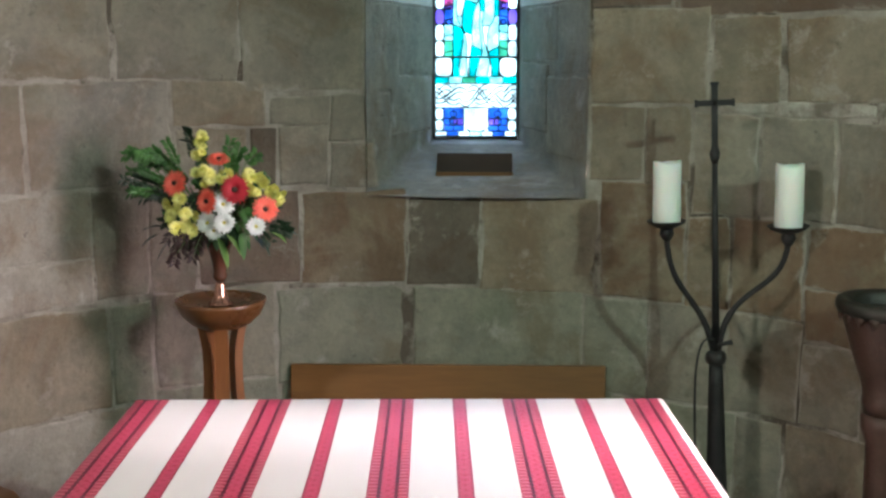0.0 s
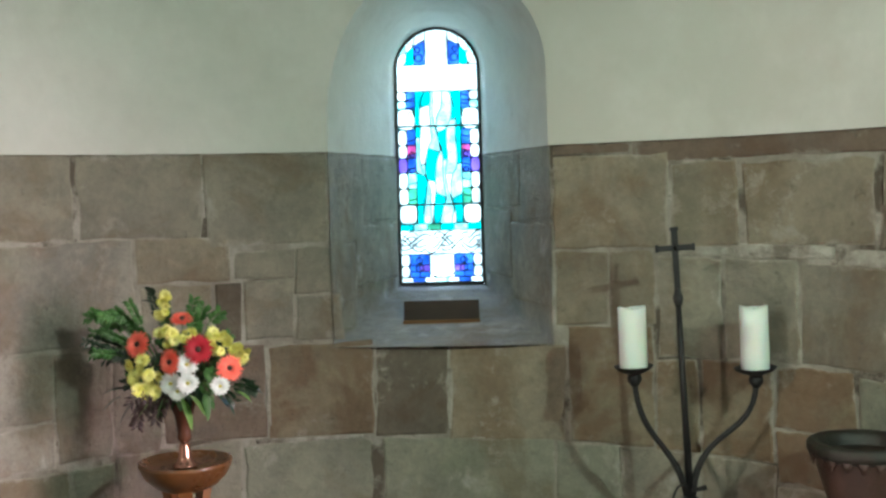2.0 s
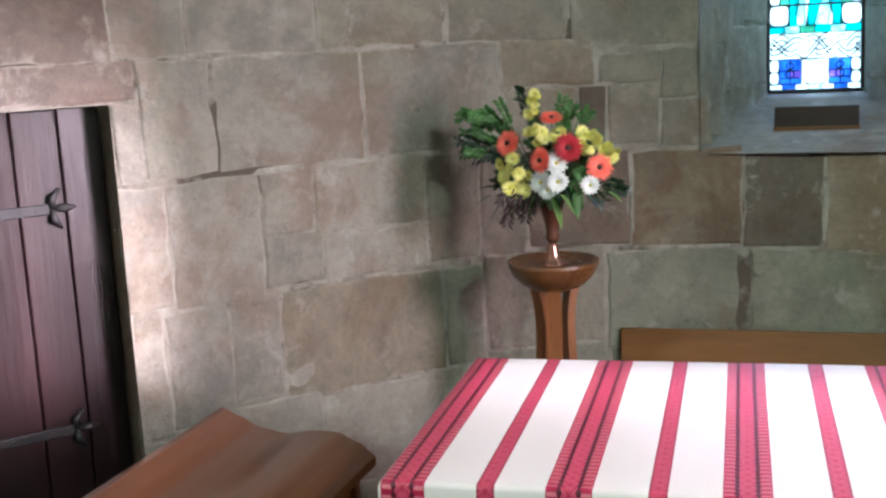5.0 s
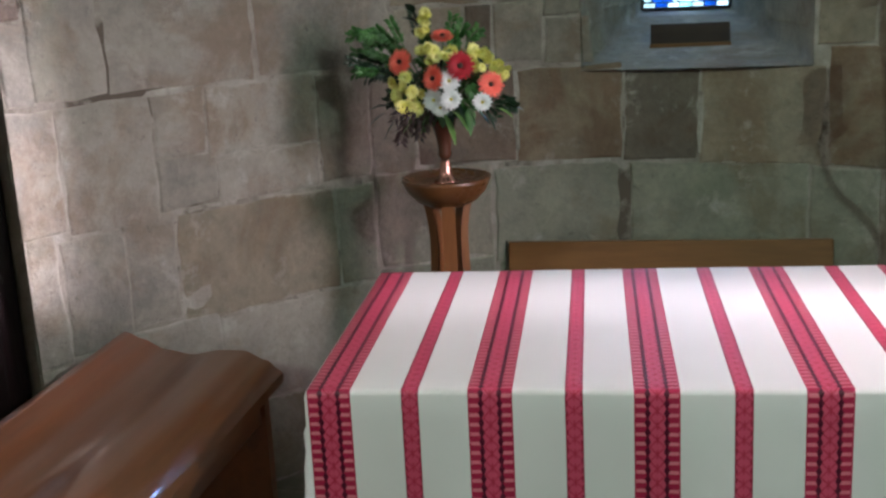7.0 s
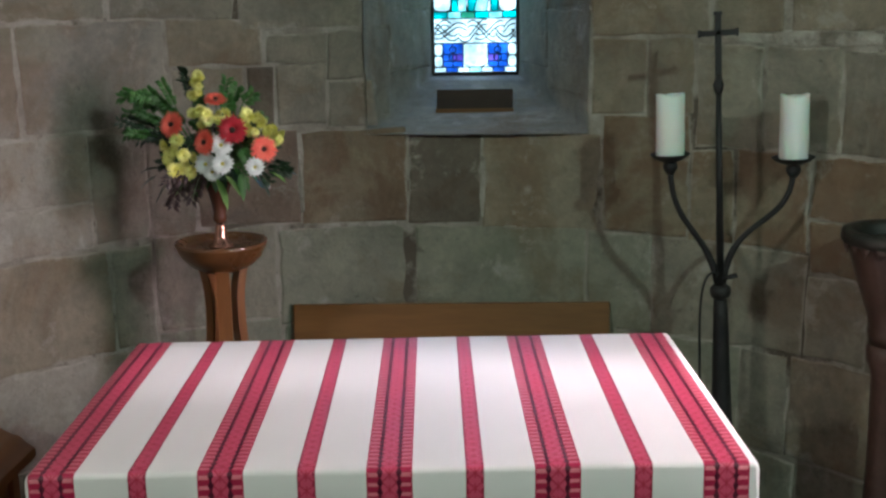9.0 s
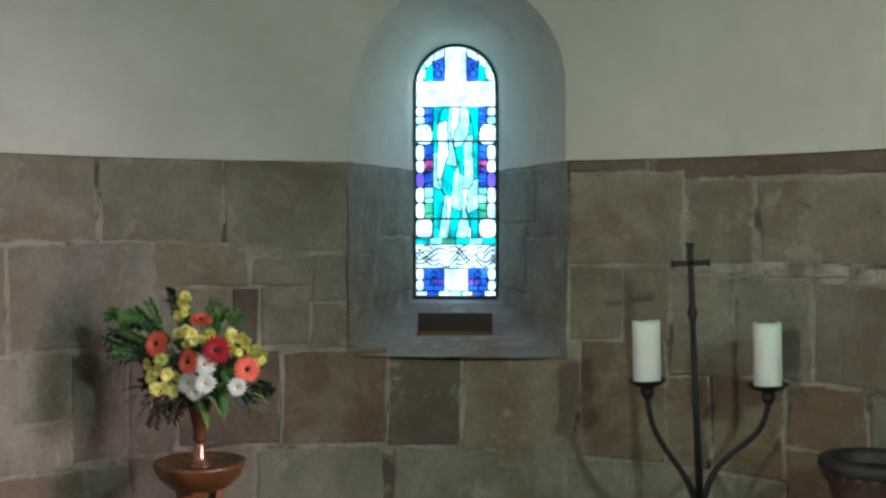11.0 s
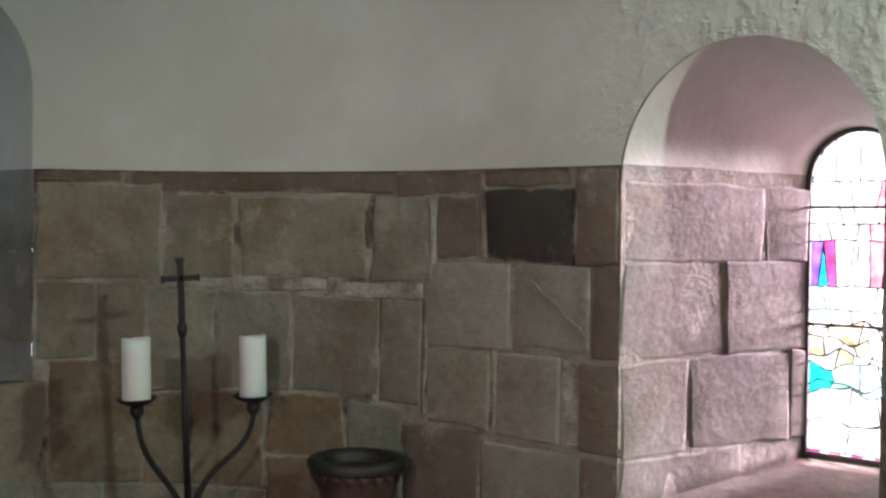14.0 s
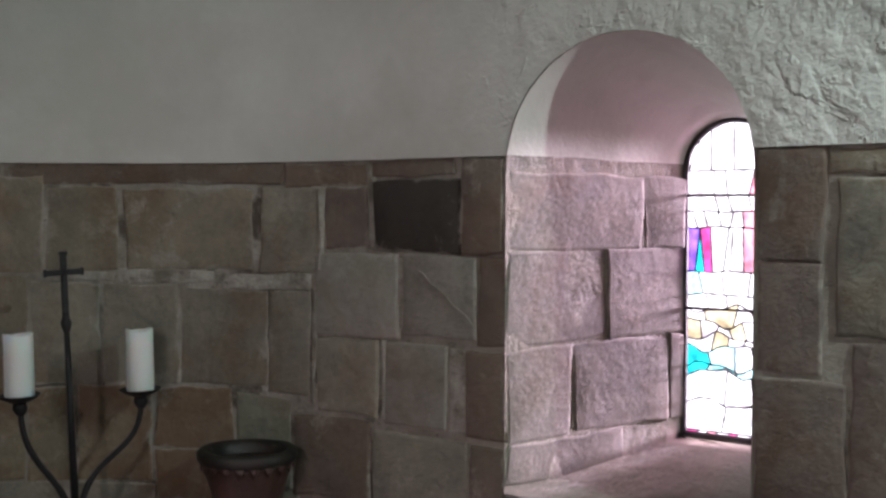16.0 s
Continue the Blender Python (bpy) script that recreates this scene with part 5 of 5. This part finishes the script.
def stone(parent, where, u0, u1, v0, v1, kind, proud=0.0042, name="stone"):
    """A dressed block with uneven, rounded edges: where(u, v, out) gives a point of the wall it is set in."""
    u0, u1, v0, v1 = u0 - 0.0022, u1 + 0.0022, v0 - 0.0022, v1 + 0.0022
    nu = max(4, min(12, int((u1 - u0) / 0.04)))
    nv = max(4, min(9, int((v1 - v0) / 0.04)))
    seed = stone_rng.uniform(0, 50)
    edge = min(0.010, 0.12 * min(u1 - u0, v1 - v0))

    def spread(n, a, b):
        return [a, a + edge * 0.35, a + edge] + [a + edge + (b - a - 2 * edge) * k / (n - 2) for k in range(1, n - 2)] + [b - edge, b - edge * 0.35, b]

    us, vs = spread(nu, u0, u1), spread(nv, v0, v1)
    corner = [stone_rng.uniform(-0.005, 0.005) for _ in range(8)]
    tilt = stone_rng.uniform(-0.003, 0.003)
    base = proud * stone_rng.uniform(0.7, 1.25)
    bm = bmesh.new()
    inset = bm.verts.layers.float.new("inset")
    grid = []
    for i, u in enumerate(us):
        row = []
        for j, v in enumerate(vs):
            fu, fv = (u - u0) / (u1 - u0), (v - v0) / (v1 - v0)
            du = (corner[0] * (1 - fv) + corner[1] * fv) * (1 - fu) + (corner[2] * (1 - fv) + corner[3] * fv) * fu
            dv = (corner[4] * (1 - fu) + corner[5] * fu) * (1 - fv) + (corner[6] * (1 - fu) + corner[7] * fu) * fv
            n1 = noise.noise(Vector((u * 7 + seed, v * 7, 0)))
            n2 = noise.noise(Vector((u * 25 + seed, v * 25, 5)))
            du += 0.011 * noise.noise(Vector((seed + (0 if fu < 0.5 else 9), v * 13, 2)))
            dv += 0.010 * noise.noise(Vector((u * 13, seed + (0 if fv < 0.5 else 9), 4)))
            ring = min(i, j, len(us) - 1 - i, len(vs) - 1 - j)
            lift = (-0.001, base * 0.75, base * 0.97)[ring] if ring < 3 else base
            out = lift + (0.0030 * n1 + 0.0014 * n2 + tilt * (fu - 0.5) * 2 if ring else 0)
            vert = bm.verts.new(where(u + du, v + dv, -out))
            vert[inset] = (0.0, 0.18, 0.5)[ring] if ring < 3 else 1.0
            row.append(vert)
        grid.append(row)
    for a, b in zip(grid, grid[1:]):
        for j in range(len(vs) - 1):
            f = bm.faces.new((a[j], a[j + 1], b[j + 1], b[j]))
            f.smooth = True
    return part(name, bm, STONE[kind], parent)


def courses(parent, where, rows, proud=0.0042):
    for u0, u1, v0, v1, kind in rows:
        stone(parent, where, u0, u1, v0, v1, kind, proud)


# side wall by the door
courses(stone_wall, on_wall, [
    (-2.99, -2.52, 1.55, 1.79, "r"), (-2.51, -2.06, 1.55, 1.79, "r"), (-2.05, -1.86, 1.55, 1.79, "h"), (-1.85, -1.48, 1.55, 1.79, "h"),
    (-2.73, -2.005, 1.445, 1.54, "r"), (-2.995, -2.735, 1.24, 1.54, "h"), (-2.995, -2.735, 0.92, 1.23, "h"), (-2.995, -2.735, 0.58, 0.91, "h"), (-2.995, -2.735, 0.02, 0.57, "h"),
    (-1.995, -1.80, 1.245, 1.54, "h"), (-2.07, -1.99, 1.235, 1.435, "h"), (-1.79, -1.35, 1.24, 1.54, "h"), (-1.34, -0.905, 1.24, 1.54, "h")])
courses(stone_wall, on_wall, [
    (-2.07, -1.95, 0.905, 1.225, "h"), (-1.94, -1.685, 0.89, 1.225, "h"), (-1.675, -1.52, 1.055, 1.23, "h"), (-1.517, -1.16, 1.035, 1.227, "h"),
    (-1.68, -1.505, 0.915, 1.045, "h"), (-1.495, -1.16, 0.90, 1.024, "h"), (-1.15, -0.985, 0.905, 1.22, "g"),
    (-2.07, -1.99, 0.56, 0.895, "h"), (-1.98, -1.805, 0.57, 0.88, "h"), (-1.795, -1.655, 0.60, 0.905, "h"), (-1.645, -1.12, 0.575, 0.885, "t"), (-1.11, -0.985, 0.575, 0.875, "g")])
courses(stone_wall, on_wall, [
    (-2.07, -1.84, 0.29, 0.55, "h"), (-1.83, -1.54, 0.30, 0.59, "h"), (-1.53, -0.99, 0.28, 0.565, "h"), (-0.98, -0.585, 0.29, 0.59, "n"), (-0.575, -0.09, 0.27, 0.57, "n"),
    (-0.08, 0.51, 0.27, 0.57, "n"), (0.52, 0.91, 0.25, 0.54, "n"), (-2.07, -1.55, 0.01, 0.28, "h"), (-1.54, -0.95, 0.01, 0.27, "n"), (-0.94, -0.35, 0.01, 0.27, "n"), (-0.34, 0.25, 0.01, 0.26, "n"), (0.26, 0.90, 0.01, 0.24, "n")])
# curved wall left of the east window
courses(stone_wall, on_wall, [
    (-1.47, -1.075, 1.55, 1.79, "g"), (-1.06, -0.685, 1.55, 1.79, "g"), (-0.675, -0.292, 1.505, 1.79, "g"),
    (-0.895, -0.60, 1.405, 1.54, "t"), (-0.89, -0.665, 1.235, 1.395, "g"), (-0.655, -0.575, 1.21, 1.395, "d"), (-0.59, -0.41, 1.405, 1.495, "g"), (-0.565, -0.41, 1.215, 1.395, "g"),
    (-0.40, -0.292, 1.35, 1.495, "g"), (-0.40, -0.255, 1.205, 1.34, "g")])
courses(stone_wall, on_wall, [
    (-0.975, -0.84, 0.905, 1.225, "g"), (-0.83, -0.505, 0.91, 1.195, "b"), (-0.495, -0.165, 0.89, 1.19, "s"), (-0.155, 0.075, 0.88, 1.165, "d"), (0.085, 0.455, 0.87, 1.165, "t"),
    (-0.975, -0.59, 0.60, 0.895, "g"), (-0.578, -0.175, 0.58, 0.88, "n"), (-0.135, 0.41, 0.58, 0.868, "n"), (0.42, 0.62, 0.55, 0.855, "n")])
# curved wall right of the east window
courses(stone_wall, on_wall, [
    (0.43, 0.67, 1.765, 1.792, "b"), (0.68, 1.52, 1.732, 1.793, "b"), (1.53, 1.805, 1.73, 1.793, "b"),
    (0.43, 0.79, 1.475, 1.755, "t"), (0.80, 1.00, 1.48, 1.725, "t"), (1.03, 1.425, 1.488, 1.722, "t"), (1.455, 1.648, 1.478, 1.722, "g"), (1.663, 1.81, 1.555, 1.722, "r")])
courses(stone_wall, on_wall, [
    (0.43, 0.59, 1.235, 1.46, "t"), (0.60, 0.74, 1.235, 1.46, "t"), (0.75, 0.955, 1.147, 1.445, "g"), (0.965, 1.19, 1.152, 1.443, "g"), (1.20, 1.475, 1.155, 1.43, "g"), (1.482, 1.615, 1.136, 1.43, "g"),
    (0.465, 0.735, 0.865, 1.225, "s"), (0.745, 0.875, 0.86, 1.135, "s"), (0.885, 1.11, 0.86, 1.14, "s"), (1.12, 1.362, 0.965, 1.14, "s"), (1.373, 1.55, 0.995, 1.126, "n")])
courses(stone_wall, on_wall, [
    (1.838, 2.116, 1.552, 1.738, "k"), (1.825, 2.10, 1.745, 1.79, "b"), (2.125, 2.252, 1.55, 1.79, "b"), (1.632, 1.915, 1.314, 1.542, "h"), (1.938, 2.168, 1.325, 1.543, "h"), (2.178, 2.254, 1.313, 1.542, "b"), (1.638, 1.849, 1.096, 1.301, "g"), (1.863, 2.08, 1.08, 1.306, "h"),
    (2.14, 2.254, 1.076, 1.304, "b"), (1.562, 1.82, 0.855, 1.082, "b"), (1.83, 2.143, 0.845, 1.066, "g"), (2.152, 2.254, 0.87, 1.062, "b"), (1.12, 1.36, 0.81, 0.955, "s"), (1.37, 1.55, 0.87, 0.985, "h")], 0.0085)
courses(stone_wall, on_wall, [
    (0.63, 0.87, 0.55, 0.855, "g"), (0.88, 1.11, 0.555, 0.85, "g"), (1.12, 1.30, 0.56, 0.80, "g"), (1.31, 1.57, 0.555, 0.86, "g"), (1.58, 1.82, 0.56, 0.87, "b"), (1.83, 2.25, 0.56, 0.86, "t"),
    (0.92, 1.065, 0.235, 0.54, "g"), (1.08, 1.44, 0.235, 0.545, "t"), (1.45, 1.85, 0.24, 0.545, "g"), (1.86, 2.25, 0.24, 0.55, "g"), (0.91, 1.10, 0.01, 0.225, "n"), (1.11, 1.40, 0.01, 0.225, "g"), (1.41, 1.85, 0.01, 0.23, "g"), (1.86, 2.25, 0.01, 0.23, "g")])
# pale pointing in the wider joints
courses(stone_wall, on_wall, [
    (1.00, 1.30, 1.446, 1.484, "m"), (1.31, 1.62, 1.434, 1.474, "m"), (0.80, 0.99, 1.450, 1.474, "m"), (-0.685, -0.677, 1.60, 1.78, "m"), (0.0765, 0.0845, 0.90, 1.15, "m"), (1.8115, 1.8225, 1.56, 1.78, "m"),
    (-0.54, -0.20, 0.882, 0.890, "m"), (0.15, 0.25, 0.868, 0.873, "m"), (1.858, 1.868, 1.10, 1.31, "m"), (1.618, 1.630, 1.12, 1.44, "m"), (1.651, 1.661, 1.50, 1.72, "m"), (1.818, 1.832, 1.56, 1.78, "m"), (2.083, 2.135, 1.09, 1.30, "m"), (1.918, 1.932, 1.34, 1.53, "m"), (-0.502, -0.496, 0.93, 1.18, "m"), (2.102, 2.112, 1.33, 1.53, "m"), (-1.90, -1.79, 1.537, 1.556, "m"), (-1.60, -1.45, 0.888, 0.902, "m"), (-1.70, -1.55, 1.228, 1.241, "m")])
# a thin lime streak across one block
streak = [on_wall(1.985 + 0.18 * k / 8, 1.505 - 0.135 * k / 8 + 0.004 * math.sin(2.1 * k), -0.0105) for k in range(9)]
part("lime_streak", tube(streak, [0.0012, 0.0025, 0.002, 0.003, 0.0022, 0.0028, 0.002, 0.0022, 0.001], 6), STONE["m"], stone_wall, "thin pale lime streak")
# beyond the side window
courses(stone_wall, on_wall, [
    (2.906, 3.05, 1.55, 1.79, "r"), (3.06, 3.49, 1.74, 1.79, "g"), (3.075, 3.49, 1.40, 1.73, "g"), (2.906, 3.05, 1.31, 1.55, "r"), (2.906, 3.10, 1.03, 1.30, "r"), (3.11, 3.49, 1.03, 1.39, "r"),
    (2.906, 3.20, 0.68, 1.02, "r"), (3.21, 3.49, 0.68, 1.02, "g"), (2.26, 2.58, 0.68, 0.94, "t"), (2.59, 2.90, 0.68, 0.94, "g"), (2.26, 2.75, 0.35, 0.67, "g"), (2.76, 3.2, 0.35, 0.67, "g"), (2.26, 2.8, 0.01, 0.34, "g"), (2.81, 3.45, 0.01, 0.34, "g")], 0.0085)


def jamb_of(o, g, side):
    """The splayed side of a window: u runs from the wall's face (0) to the glass (0.68), v is the height."""
    def where(u, v, out):
        f = u / 0.68
        a, b = on_wall(o["c"] + side * o["hw"], v, 0.0), g.at(side * g.hw, v)
        d = (b - a).normalized()
        n = Vector((-d.y, d.x, 0)) * (1 if side < 0 else -1)
        return a.lerp(b, f) - n * (-out)
    return where


j2 = jamb_of(W2, G2, -1)
courses(window_2, j2, [
    (0.0, 0.495, 1.56, 1.755, "q"), (0.505, 0.665, 1.56, 1.755, "q"), (0.0, 0.35, 1.32, 1.55, "q"), (0.36, 0.665, 1.32, 1.55, "q"),
    (0.0, 0.22, 1.075, 1.31, "q"), (0.23, 0.60, 1.075, 1.31, "q"), (0.61, 0.665, 1.075, 1.31, "q"), (0.0, 0.42, 0.965, 1.065, "q")], 0.002)
j1l, j1r = jamb_of(W1, G1, -1), jamb_of(W1, G1, 1)
courses(window_1, j1l, [(0.0, 0.28, 1.505, 1.785, "g"), (0.29, 0.64, 1.56, 1.785, "g"), (0.0, 0.20, 1.22, 1.495, "g"), (0.21, 0.62, 1.35, 1.55, "g")])
courses(window_1, j1r, [(0.0, 0.25, 1.56, 1.785, "g"), (0.26, 0.62, 1.60, 1.785, "g"), (0.0, 0.34, 1.28, 1.55, "g"), (0.35, 0.62, 1.36, 1.59, "g")])

# ---- flagstones ----
flag_rng = random.Random(5)
y = 0.0
while y < 4.0:
    h = flag_rng.uniform(0.38, 0.55)
    x = -2.2 + flag_rng.uniform(0, 0.3)
    while x < 2.0:
        w = flag_rng.uniform(0.4, 0.75)
        c = Vector((x + w / 2 - CX, y + h / 2 - CY))
        if y < CY or c.length < R + 0.15:
            part("flagstone", box(x + 0.005, x + w - 0.005, y + 0.005, y + h - 0.005, -0.05, flag_rng.uniform(-0.001, 0.002), 0.004), FLOORSTONE, floor)
        x += w
    y += h
